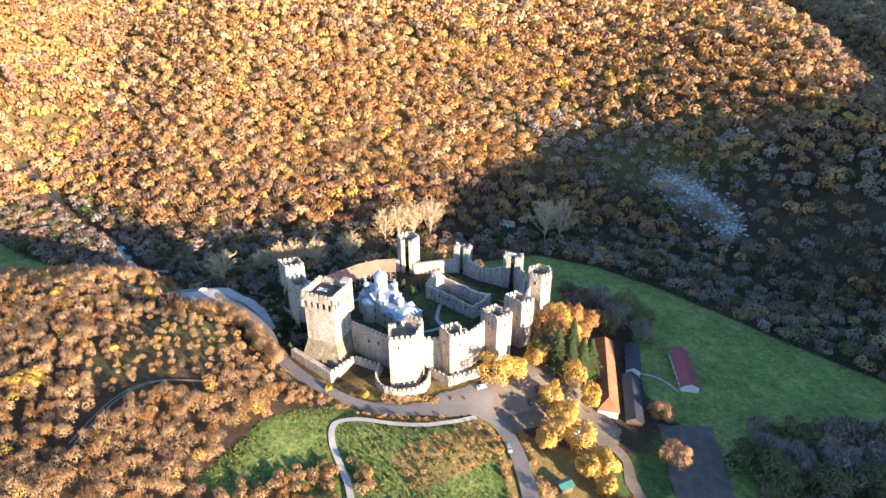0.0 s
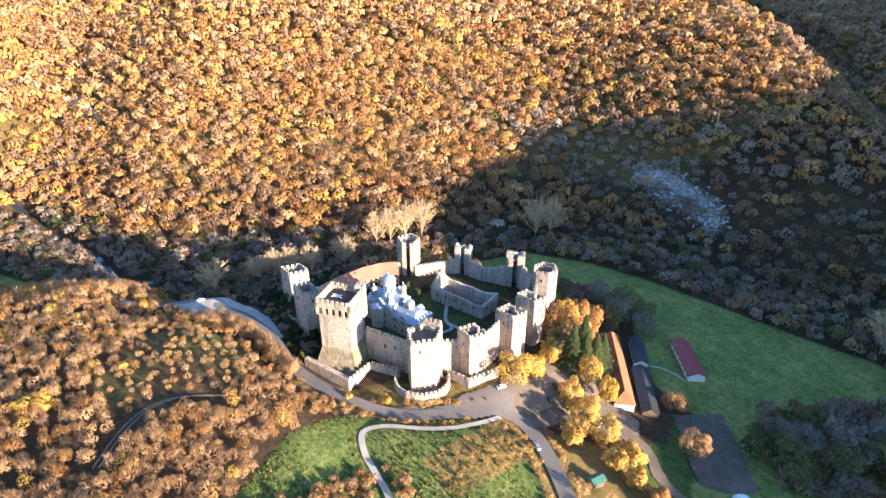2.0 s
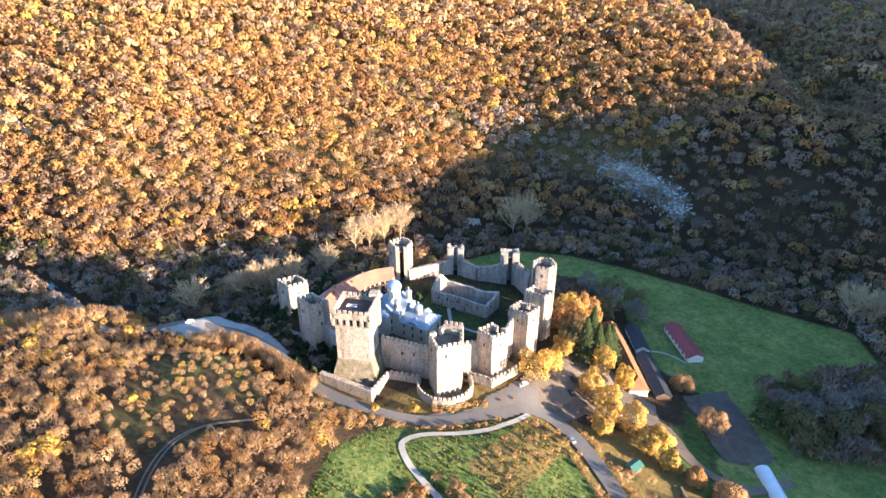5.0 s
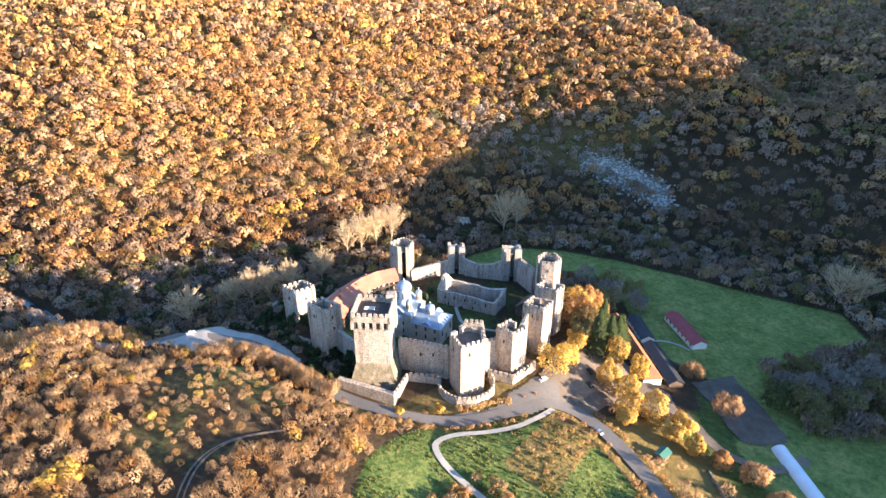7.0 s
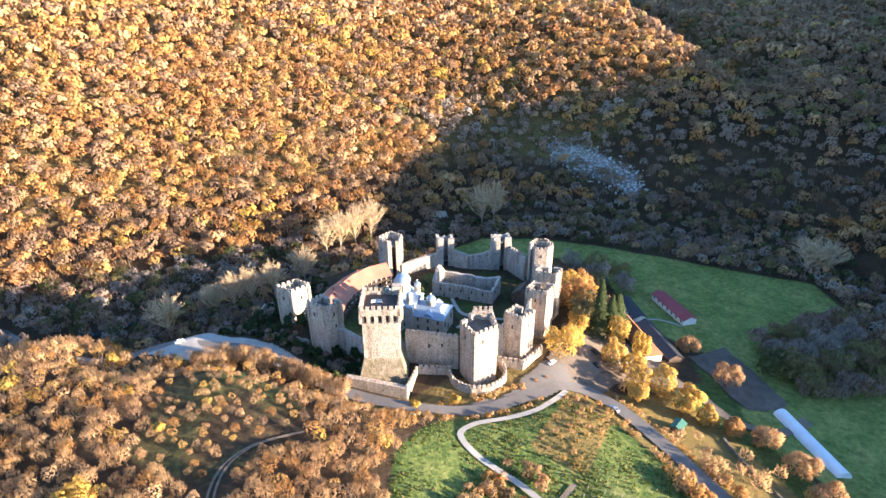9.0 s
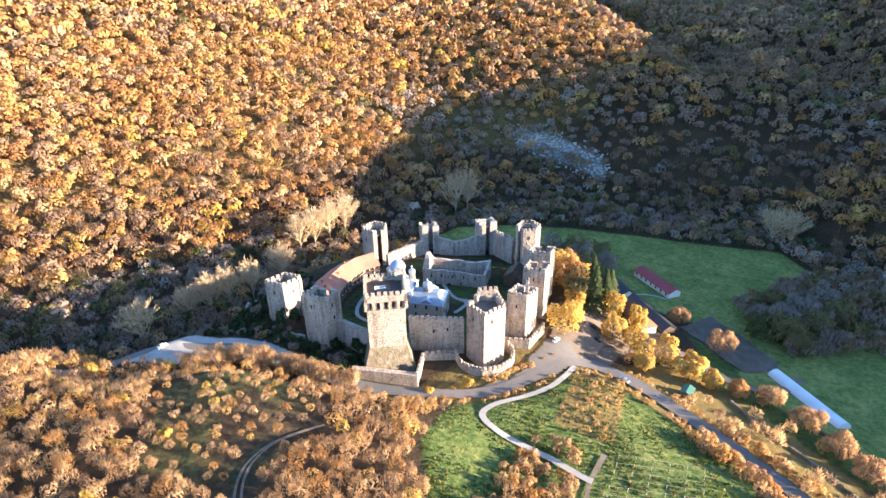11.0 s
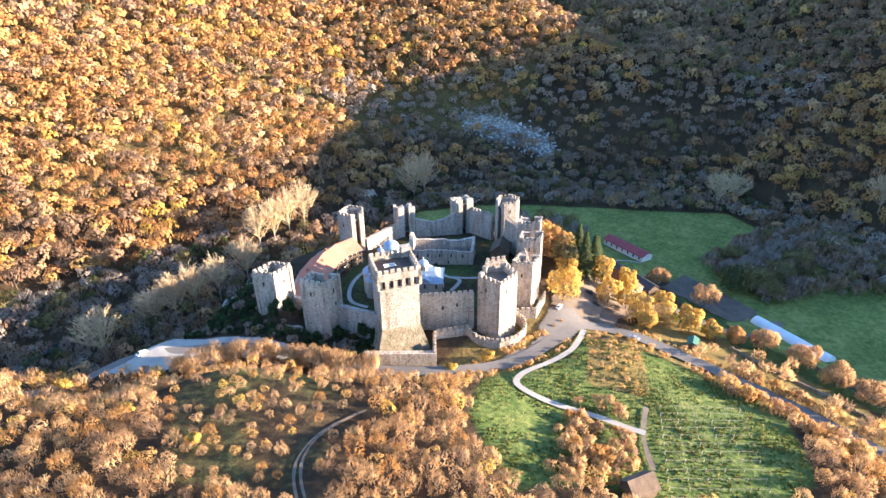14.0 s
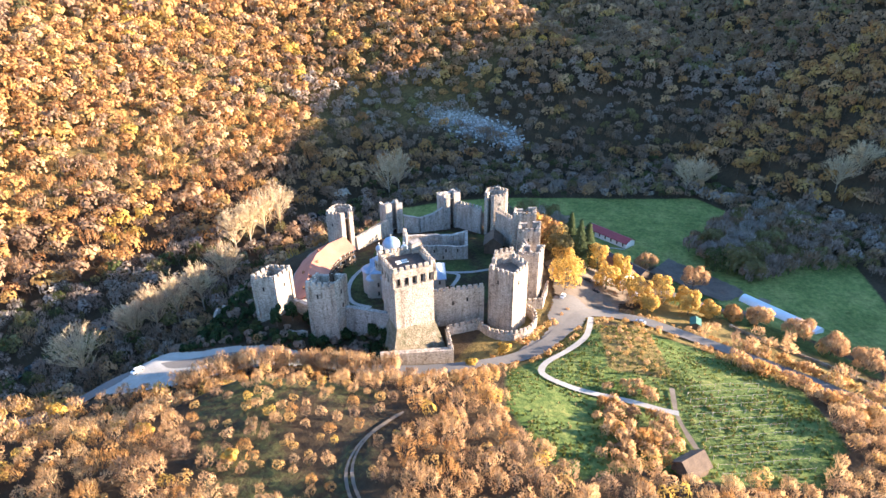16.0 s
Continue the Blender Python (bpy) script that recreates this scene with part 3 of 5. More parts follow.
def keep():
    """The great tower with corbelled parapet and battered foot."""
    t = thing("keep_tower", "massive square limestone keep with a machicolated battlement", "tower", "towers of the fortress")
    F, a = (-48.9, 209.2), (-0.934, 0.357)
    sq = lambda g: [(F[0] + a[0] * s + a[1] * w, F[1] + a[1] * s - a[0] * w) for s, w in ((14.6 + g, -g), (-g, -g), (-g, 14 + g), (14.6 + g, 14 + g))]  # noqa: E731
    base = sq(0)
    zt = 35.0
    part("body", prism(base, -6, 31.0), STONE, t, "warm pale rubble stone body")
    part("scarp", prism(sq(4.2), -5, 10.0, top=sq(0.02)), SCARP, t, "sloping foot of rubble with weeds")
    out = sq(0.75)
    for i in range(4):
        p, q = out[i], out[(i + 1) % 4]
        L = math.hypot(q[0] - p[0], q[1] - p[1])
        part("parapet", strip_box(p, q, 1.2, 30.6, 33.4), STONE, t)
        merlons(t, p, q, 33.4, pitch=2.3)
        for k in range(6):
            s = (0.02 + 0.96 * k / 5) * L
            d = ((q[0] - p[0]) / L, (q[1] - p[1]) / L)
            c = (p[0] + d[0] * s, p[1] + d[1] * s)
            w = 0.62
            part("corbel_pier", prism([(c[0] - d[0] * w, c[1] - d[1] * w), (c[0] + d[0] * w, c[1] + d[1] * w), (c[0] + d[0] * w - d[1] * 0.9, c[1] + d[1] * w + d[0] * 0.9), (c[0] - d[0] * w - d[1] * 0.9, c[1] - d[1] * w + d[0] * 0.9)], 27.2, 30.6), STONE, t)
        for k in range(5):
            s = 0.02 + 0.96 * (k + 0.5) / 5
            bp, bq = base[i], base[(i + 1) % 4]
            x, y = bp[0] + (bq[0] - bp[0]) * s, bp[1] + (bq[1] - bp[1]) * s
            # a near-black block stands for the shade in each arch
            put("niche", LOOP, t, pose(x, y, 27.6, 0, 0, facing(bp, bq)) @ Matrix.Diagonal((1.5, 1, 1.6, 1)), "near-black block for the shaded niche between corbels")
    inner = sq(-0.6)
    c = (sum(p[0] for p in inner) / 4, sum(p[1] for p in inner) / 4)
    part("roof", prism(inner, 31.6, 32.0, top=None), WOOD, t, "dark low boarded roof")
    hip = [(c[0] + (x - c[0]) * 0.05, c[1] + (y - c[1]) * 0.05) for x, y in inner]
    part("roof_cover", prism([(c[0] + (x - c[0]) * 0.93, c[1] + (y - c[1]) * 0.93) for x, y in inner], 32.05, 32.7, top=hip), ROOF_DARK, t, "shallow dark hipped roof")
    part("hatch", prism(rot_rect(c, a, -0.6, 3.8, -1.0, -0.5), 32.5, 32.95), WHITE, t, "pale roof hatch rail")
    part("hatch", prism(rot_rect(c, a, -0.6, 3.8, 0.5, 1.0), 32.5, 32.95), WHITE, t, "pale roof hatch rail")
    # projecting stair turret on the court side
    part("turret", prism(rot_rect(sq(0)[2], a, -1.0, 3.0, -2.0, 1.6), 20, 36), STONE, t, "small stair turret")


keep()
tower("square limestone wall tower with battlements, ivy on its foot", [(-79.2, 245.4), (-72.6, 236.4), (-64.6, 239.6), (-71.2, 248.6)], 24.3, windows=[(0, 0.4, 17.5), (1, 0.45, 18), (1, 0.5, 12)], slot=2)
tower("battlemented limestone corner tower on a steep bank", [(-89.4, 267.2), (-83.7, 259.8), (-74.2, 262.8), (-79.6, 270.4)], 22.8, windows=[(0, 0.5, 16), (1, 0.5, 16)])
tower("hexagonal bright limestone gate tower with broken rear edges", [(-24.6, 204.2), (-23.3, 193.2), (-12.2, 195.0), (-9.4, 204.6), (-17, 208.5)], 25.0, windows=[(0, 0.4, 18), (1, 0.35, 18.5)], spikes=(3,), slot=4)
tower("square limestone tower with battlements and open rear", [(-2.6, 207.6), (2.1, 200.2), (10.2, 203.4), (5.6, 211.2)], 21.6, windows=[(1, 0.5, 14.5), (0, 0.5, 14)], slot=2)
tower("tall square limestone tower with a patched face", [(16.4, 222.4), (23.4, 215.2), (30.8, 220.2), (23.9, 227.6)], 20.8, windows=[(0, 0.5, 14), (1, 0.5, 14)], slot=2)
tower("tall square limestone tower with battlements", [(28.2, 234.4), (35.9, 226.8), (42.2, 231.2), (34.6, 238.6)], 21.4, windows=[(1, 0.5, 14)], slot=2)
_c, _r = (49.6, 262.6), 6.6
tower("hexagonal limestone corner tower with a tall open slot", [(_c[0] + _r * math.cos(math.radians(a)), _c[1] + _r * math.sin(math.radians(a))) for a in (150, 210, 270, 330, 30, 90)], 19.6, windows=[(1, 0.5, 13), (2, 0.5, 13)], slot=0)
tower("grey stone wall tower split by a dark full-height gap", [(34.4, 292.4), (32.6, 285.0), (42.6, 282.2), (44.6, 289.6)], 16.4, slot=1, material=STONE_GREY, ruined=0.9)
tower("ruined grey tower with a broken top and dark gap", [(6.6, 308.4), (4.6, 300.6), (13.6, 297.4), (15.8, 305)], 14.6, slot=1, material=STONE_GREY, ruined=1.6, zfloor=0)
tower("slim battlemented tower behind the lodging house", [(-29.2, 305.4), (-26.2, 297), (-19.6, 296.2), (-15.6, 302.8), (-20.4, 309.8)], 20.0, slot=1, windows=[(0, 0.4, 12)])

curtain("front curtain wall between keep and gate tower", [(-43.4, 219.0), (-24.4, 206.4)], [14.6, 14.6], windows=[(0, 0.45, 8), (0, 0.7, 9)])
curtain("short bright curtain beside the gate tower", [(-10.5, 206.4), (-1.2, 207.0)], [14.2, 14.4])
curtain("bright curtain wall between two square towers", [(8.6, 207.4), (18.4, 219.6)], [14.8, 14.8])
curtain("curtain wall between two tall towers", [(26.6, 224.0), (30.6, 231.4)], [14.2, 14.2])
curtain("eastern curtain wall", [(37.6, 235.4), (44.6, 256.8)], [12.5, 11.0])
curtain("grey curtain wall in shade", [(44.8, 268.0), (42.4, 283)], [9.2, 9.0], material=STONE_GREY)
curtain("broken grey curtain wall with a sagging top", [(34.4, 286.6), (28, 289.8), (21, 292.6), (14.0, 297.6)], [9.0, 5.6, 4.6, 7.0], material=STONE_GREY, battled=False)
curtain("low sunlit wall at the rear", [(5.4, 301.6), (-6, 300), (-19.4, 297.2)], [5.6, 5.2, 4.8], material=STONE, battled=False)
curtain("wall behind the lodging house", [(-27.6, 300.0), (-46, 296.4), (-62, 284), (-74.2, 269)], [6.0, 6.0, 6.4, 7.0], battled=False)
curtain("bank wall between two western towers", [(-76.4, 263.0), (-73.2, 247.6)], [8.5, 8.5], battled=False)
curtain("grey wall beside the keep with ivy", [(-68.2, 239.4), (-59.6, 222.4)], [11.5, 11.5], material=STONE_GREY, battled=False)
curtain("thick plain outer wall of pale rubble below the keep", [(-71.2, 213.8), (-50.2, 198.2)], [3.6, 2.6], th=2.2, depth=6, battled=False)
curtain("low battlemented outer wall below the keep", [(-50.2, 198.2), (-41.4, 209.6), (-28.6, 203.6)], [1.8, 2.2, 1.6], th=1.3, depth=5)
_arc = [(-18.6 + 12.3 * math.cos(math.radians(a)), 199.2 + 11.6 * math.sin(math.radians(a))) for a in range(158, 386, 19)]
curtain("rounded battlemented outer wall round the gate tower", [(-30.4, 205.0)] + _arc, [1.1] * 13, th=1.3, depth=4)
curtain("low outer wall below the square tower", [(-7.2, 203.6), (1.6, 196.4), (15.8, 203.8)], [0.8, 0.6, 0.4], th=1.3, depth=5)
_w = thing("ruined_wall", "broken grey ruin among trees outside the fortress", "ruin")
part("wall", jagged((-99, 291), (-86, 298), 1.4, -24, [-12, -6, -3, -1.5, -4, -2.5, -7, -10]), STONE_GREY, _w)
_w = thing("ruined_wall", "pale broken spur wall on the bank below the tower", "ruin")
part("wall", jagged((-90, 256), (-80, 247), 1.2, -4, [-1, 0.5, 2, 3, 2.2, 2.6, 2]), STONE_GREY, _w)


# ---- church ----
def gable_roof(bm, c, a, s0, s1, w, z, h, over=0.4):
    b = (-a[1], a[0])
    f = lambda s, v, zz: bm.verts.new((c[0] + a[0] * s + b[0] * v, c[1] + a[1] * s + b[1] * v, zz))  # noqa: E731
    w += over
    A = [f(s0 - over, -w, z), f(s0 - over, w, z), f(s0 - over, 0, z + h)]
    B = [f(s1 + over, -w, z), f(s1 + over, w, z), f(s1 + over, 0, z + h)]
    for face in ((A[0], B[0], B[2], A[2]), (A[1], A[2], B[2], B[1]), (A[0], A[2], A[1]), (B[0], B[1], B[2]), (A[0], A[1], B[1], B[0])):
        bm.faces.new(face)
    bmesh.ops.recalc_face_normals(bm, faces=bm.faces)
    return bm


def lathe(profile, seg, c, bm=None):
    bm = bm or bmesh.new()
    rings = [[bm.verts.new((c[0] + r * math.cos(2 * math.pi * k / seg), c[1] + r * math.sin(2 * math.pi * k / seg), z)) for k in range(seg)] for r, z in profile]
    for r0, r1 in zip(rings, rings[1:]):
        for k in range(seg):
            bm.faces.new((r0[k], r0[(k + 1) % seg], r1[(k + 1) % seg], r1[k]))
    bm.faces.new(rings[0][::-1])
    bm.faces.new(rings[-1])
    bmesh.ops.recalc_face_normals(bm, faces=bm.faces)
    return bm


def dome(parent, c, r, z0, z1, big=False):
    d = part("drum", lathe([(r, z0), (r, z1), (r * 1.12, z1), (r * 1.12, z1 + 0.25)], 12, c), WHITE if big else PLASTER, parent, "pale polygonal drum")
    prof = [(r * 1.14 * math.cos(t), z1 + 0.25 + r * 1.05 * math.sin(t)) for t in np.linspace(0, 1.45, 7)]
    part("dome", lathe(prof, 24, c), LEAD, d, "rounded lead-covered dome")
    zt = z1 + 0.25 + r * 1.05
    bm = lathe([(0.12, zt - 0.2), (0.09, zt + 1.5)], 6, c)
    strip_box((c[0] - 0.4, c[1]), (c[0] + 0.4, c[1]), 0.12, zt + 0.85, zt + 1.05, bm)
    part("cross", bm, PAINT, d, "small metal cross")
    for k in range(8):
        ang = 2 * math.pi * (k + 0.5) / 8
        put("window", LOOP, d, pose(c[0] + r * 0.97 * math.cos(ang), c[1] + r * 0.97 * math.sin(ang), z0 + (z1 - z0) * 0.35, 0, 0, math.degrees(ang) + 90) @ Matrix.Diagonal((r * 0.22, 1, (z1 - z0) / 3.4, 1)))


def church():
    t = thing("church", "five-domed pale stone monastery church with blue lead roofs", "church")
    c, a = (-33.0, 251.2), (0.737, -0.676)
    b = (-a[1], a[0])
    at = lambda s, v: (c[0] + a[0] * s + b[0] * v, c[1] + a[1] * s + b[1] * v)  # noqa: E731
    g = -4.0
    part("nave", prism(rot_rect(c, a, -9, 7.5, -7.2, 7.2), g, 11.2), PLASTER, t, "pale ashlar nave walls")
    part("nave_roof", prism(rot_rect(c, a, -9.4, 7.9, -7.6, 7.6), 11.2, 13.2, top=rot_rect(c, a, -6.5, 5.2, -4.4, 4.4)), LEAD, t)
    bm = gable_roof(bmesh.new(), c, a, -9.2, 7.7, 3.2, 12.0, 2.6)
    gable_roof(bm, c, b, -7.4, 7.4, 3.2, 12.0, 2.6)
    part("cross_vault_roof", bm, LEAD, t)
    for v in (-7.2, 7.2):
        p = at(-1, v)
        ap = part("side_apse", lathe([(3.8, g), (3.8, 9.2)], 16, p), PLASTER, t)
        part("apse_roof", lathe([(4.1, 9.2), (3.6, 10.2), (0.4, 11.6)], 16, p), LEAD, ap)
    for v, r, z in ((0, 4.2, 9.6), (-5.2, 2.2, 7.8), (5.2, 2.2, 7.8)):
        p = at(-9, v)
        ap = part("apse", lathe([(r, g), (r, z)], 16, p), PLASTER, t)
        part("apse_roof", lathe([(r + 0.3, z), (r * 0.9, z + 0.9), (0.3, z + 2.0)], 16, p), LEAD, ap)
    dome(t, at(0, 0), 3.3, 13.4, 20.8, True)
    for s, v in ((-5.6, -5), (-5.6, 5), (5.2, -5), (5.2, 5)):
        dome(t, at(s, v), 1.45, 12.2, 16.6)
    part("narthex", prism(rot_rect(c, a, 7.5, 22.4, -7.0, 7.0), g, 7.4), PLASTER, t, "lower pale stone narthex")
    part("narthex_roof", prism(rot_rect(c, a, 7.5, 22.9, -7.5, 7.5), 7.4, 10.6, top=rot_rect(c, a, 7.6, 19.0, -2.0, 2.0)), LEAD, t)
    part("dormer", gable_roof(bmesh.new(), c, b, -6.9, 6.9, 2.0, 8.2, 1.5), LEAD, t, "small blue gable")
    bm = gable_roof(bmesh.new(), at(15, 0), b, -6.9, 6.9, 2.2, 8.2, 1.7)
    part("dormer", bm, LEAD, t, "small blue gable")
    dome(t, at(14.0, 0), 2.0, 9.6, 13.0)
    for i, (s, v) in enumerate(((10, -7.0), (15, -7.0), (20, -7.0), (3, -7.2), (-6, -7.2))):
        for z in (0.4, 4.6):
            x, y = at(s, v)
            f = put("window", LOOP_FRAME, t, pose(x - b[0] * 0.03, y - b[1] * 0.03, z, 0, 0, facing((0, 0), a)) @ Matrix.Diagonal((1, 1, 1.1, 1)))
            put("opening", LOOP, f, pose(0, -0.05, 0.2))
    for v in (-4.2, 0, 4.2):
        x, y = at(22.4, v)
        f = put("window", LOOP_FRAME, t, pose(x, y, 2.0 if v else -1.5, 0, 0, facing((0, 0), b)) @ Matrix.Diagonal((1.4, 1, 1.5, 1)))
        put("opening", LOOP, f, pose(0, -0.05, 0.2))


church()


# ---- lodging house with the curved tiled roof ----
def lodging():
    t = thing("lodging_house", "long curved monastery lodging with red tiled roof and galleries", "house")
    mid = [(-69.5, 258.5), (-65, 268), (-58, 277.5), (-49, 285.5), (-39, 290.5), (-29, 291.5)]
    w, z0, ze, zr = 6.2, -5.0, 6.6, 10.4
    rows = []
    for k, p in enumerate(mid):
        d = Vector(mid[min(k + 1, len(mid) - 1)]) - Vector(mid[max(k - 1, 0)])
        d.normalize()
        rows.append((Vector(p), Vector((-d.y, d.x))))
    bm = bmesh.new()
    ring = [[bm.verts.new((*(p + n * v), z)) for v, z in ((-w, z0), (w, z0), (w, ze), (-w, ze))] for p, n in rows]
    for r0, r1 in zip(ring, ring[1:]):
        for k in range(4):
            bm.faces.new((r0[k], r0[(k + 1) % 4], r1[(k + 1) % 4], r1[k]))
    bm.faces.new(ring[0])
    bm.faces.new(ring[-1])
    bmesh.ops.recalc_face_normals(bm, faces=bm.faces)
    part("wall", bm, WHITE, t, "white rendered walls")
    bm = bmesh.new()
    ring = [[bm.verts.new((*(p + n * v), z)) for v, z in ((-w - 1.6, ze - 0.5), (0, zr), (w + 0.8, ze - 0.1), (0, zr - 0.5))] for p, n in rows]
    for r0, r1 in zip(ring, ring[1:]):
        for k in range(4):
            bm.faces.new((r0[k], r0[(k + 1) % 4], r1[(k + 1) % 4], r1[k]))
    bm.faces.new(ring[0])
    bm.faces.new(ring[-1])
    bmesh.ops.recalc_face_normals(bm, faces=bm.faces)
    part("roof", bm, TILE, t, "red clay tiled roof following the curve")
    post = box_mesh("gallery_post", 0.3, 0.3, 2.4, WOOD)
    for k in range(len(rows) - 1):
        (p, n), (q, m) = rows[k], rows[k + 1]
        for z in (-2.2, 0.8, 3.8):
            for s in (0.2, 0.5, 0.8):
                x = p.lerp(q, s) - n.lerp(m, s) * w
                ang = facing(p, q)
                # near-black blocks on the uncut wall stand for the gallery's shaded depth
                put("gallery_opening", LOOP, t, pose(x.x, x.y, z, 0, 0, ang) @ Matrix.Diagonal((3.2, 1, 1.1, 1)), "near-black block for the shaded gallery opening")
            for s in (0.05, 0.35, 0.65):
                x = p.lerp(q, s) - n.lerp(m, s) * (w + 1.3)
                put("gallery_post", post, t, pose(x.x, x.y, z - 0.2))
            a1, a2 = p - n * (w + 1.4), q - m * (w + 1.4)
            part("gallery_rail", strip_box(a1[:2], a2[:2], 0.12, z + 0.5, z + 0.75), WOOD, t)
            b1, b2 = p - n * w, q - m * w
            part("gallery_floor", prism([a1[:2], a2[:2], b2[:2], b1[:2]], z - 0.5, z - 0.25), WOOD, t)
    chim = box_mesh("chimney", 0.8, 0.8, 1.6, TILE_OLD, 0.05)
    for k, s, v in ((0, 0.6, 2.2), (1, 0.3, -1.0), (1, 0.8, 2.4), (2, 0.5, -2.0), (3, 0.4, 1.4)):
        x = rows[k][0].lerp(rows[k + 1][0], s) + rows[k][1] * v
        put("chimney", chim, t, pose(x.x, x.y, zr - abs(v) * 0.6 - 0.5))


lodging()


# ---- roofless refectory ----
def refectory():
    t = thing("refectory_ruin", "roofless grey stone refectory with a broken gable", "ruin")
    A, N, Bq = (-11.0, 270.0), (14.6, 250.8), (24.4, 260.2)
    D = (A[0] + Bq[0] - N[0], A[1] + Bq[1] - N[1])

    def jag(p, q, z0, tops):
        fine = []
        for z, w in zip(tops, tops[1:]):
            fine += [z, (z + w) / 2 + random.uniform(-0.6, 0.4)]
        return jagged(p, q, 1.4, z0, fine + [tops[-1]])

    part("front_wall", jag(A, N, -6, [5.8, 5.2, 5.4, 4.6, 4.8, 4.2, 3.4, 3.8]), STONE_GREY, t)
    part("end_wall", jag(N, Bq, -6, [3.8, 4.4, 4.0, 5.4, 6.0]), STONE_GREY, t)
    part("rear_wall", jag(Bq, D, -6, [6.0, 4.8, 4.4, 5.2, 5.0, 5.6, 6.0]), STONE_GREY, t)
    part("gable_wall", jag(D, A, -6, [6.0, 8.6, 11.4, 12.0, 11.2, 8.4, 5.8]), STONE, t, "tall broken gable")
    for s, z in ((0.14, 1.0), (0.3, 1.2), (0.48, 1.0), (0.66, 0.8), (0.84, 0.4), (0.2, -2.6), (0.62, -2.8)):
        loophole(t, A, N, s, z)
    loophole(t, A, N, 0.42, -4.0, 2.6)
    for s in (0.3, 0.7):
        loophole(t, N, Bq, s, 0.2)


refectory()


def house(name, label, category, a, b, width, zeave, zridge, roof, wall, overhang=0.5, hip=False, windows=True, group=""):
    """A gabled house with its ridge from a to b."""
    t = thing(name, label, category, group)
    L = math.hypot(b[0] - a[0], b[1] - a[1])
    d = ((b[0] - a[0]) / L, (b[1] - a[1]) / L)
    w = width / 2
    rect = rot_rect(a, d, 0, L, -w, w)
    zb = min(ground_z(*p) for p in rect) - 0.6
    g = sum(ground_z(*p) for p in rect) / 4
    body = prism(rect, zb, g + zeave)
    part("wall", body, wall, t)
    bm = bmesh.new()
    inset = width * 0.45 if hip else -overhang
    n = (-d[1], d[0])
    f = lambda s, v, z: bm.verts.new((a[0] + d[0] * s + n[0] * v, a[1] + d[1] * s + n[1] * v, g + z))  # noqa: E731
    o, ws = overhang, w + overhang
    th = 0.22
    for side in (-1, 1):
        q = [f(-o, side * ws, zeave - 0.1), f(L + o, side * ws, zeave - 0.1), f(L - inset, 0, zridge), f(inset, 0, zridge)]
        u = [bm.verts.new((v.co.x, v.co.y, v.co.z + th)) for v in q]
        bm.faces.new(u)
        bm.faces.new(q[::-1])
        for k in range(4):
            bm.faces.new((q[k], q[(k + 1) % 4], u[(k + 1) % 4], u[k]))
    if hip:
        for s, i in ((-o, inset), (L + o, L - inset)):
            bm.faces.new((f(s, -ws, zeave - 0.1 + th), f(s, ws, zeave - 0.1 + th), f(i, 0, zridge + th)))
    bmesh.ops.recalc_face_normals(bm, faces=bm.faces)
    part("roof", bm, roof, t)
    if not hip:
        for s in (0, L):
            gb = bmesh.new()
            tri = [(s, -w, zeave), (s, w, zeave), (s, 0, zridge - 0.05)]
            vs = [gb.verts.new((a[0] + d[0] * x + n[0] * y, a[1] + d[1] * x + n[1] * y, g + z)) for x, y, z in tri]
            e = 0.2 if s else -0.2
            vs2 = [gb.verts.new((v.co.x - d[0] * e, v.co.y - d[1] * e, v.co.z)) for v in vs]
            gb.faces.new(vs)
            gb.faces.new(vs2[::-1])
            for k in range(3):
                gb.faces.new((vs[k], vs[(k + 1) % 3], vs2[(k + 1) % 3], vs2[k]))
            bmesh.ops.recalc_face_normals(gb, faces=gb.faces)
            part("gable", gb, wall, t)
    if windows:
        for side in (0, 2):
            p, q = rect[side], rect[(side + 1) % 4]
            k = max(2, int(L / 4))
            for j in range(k):
                loophole(t, p, q, (j + 0.5) / k, g + zeave * 0.35)
    return t


house("long_house", "long white house with a weathered orange tiled roof", "house", (72.2, 193.8), (83.0, 247), 8.8, 3.6, 8.4, TILE_OLD, WHITE, hip=True)
house("dark_shed", "open timber shed with a dark metal roof", "shed", (83.4, 190.5), (90.4, 221.5), 7.0, 3.2, 5.4, BLACK_SHEET, WOOD, windows=False)
house("grey_barn", "small white barn with a dark blue-grey roof", "barn", (94.0, 228), (99.2, 249), 6.8, 3.2, 5.2, BLACK_SHEET, WHITE)
house("red_barn", "long barn with a dark red metal roof and white walls", "barn", (118.4, 217), (122.8, 246.5), 8.2, 3.4, 5.4, RED_SHEET, WHITE)
house("green_kiosk", "small hut with a green roof beside the road", "hut", (42, 148), (46.5, 150), 3.6, 2.4, 3.4, GREEN_SHEET, WOOD, windows=False)
house("brown_hut", "dark wooden hut with a steep brown roof", "hut", (-56, 113.5), (-49, 111.5), 5.6, 2.4, 5.4, WOOD, WOOD, windows=False)
house("court_shelter", "brown timber shelter roof inside the fortress", "shelter", (28, 246), (37, 253), 9.0, 5.0, 9.0, WOOD, WOOD, windows=False)


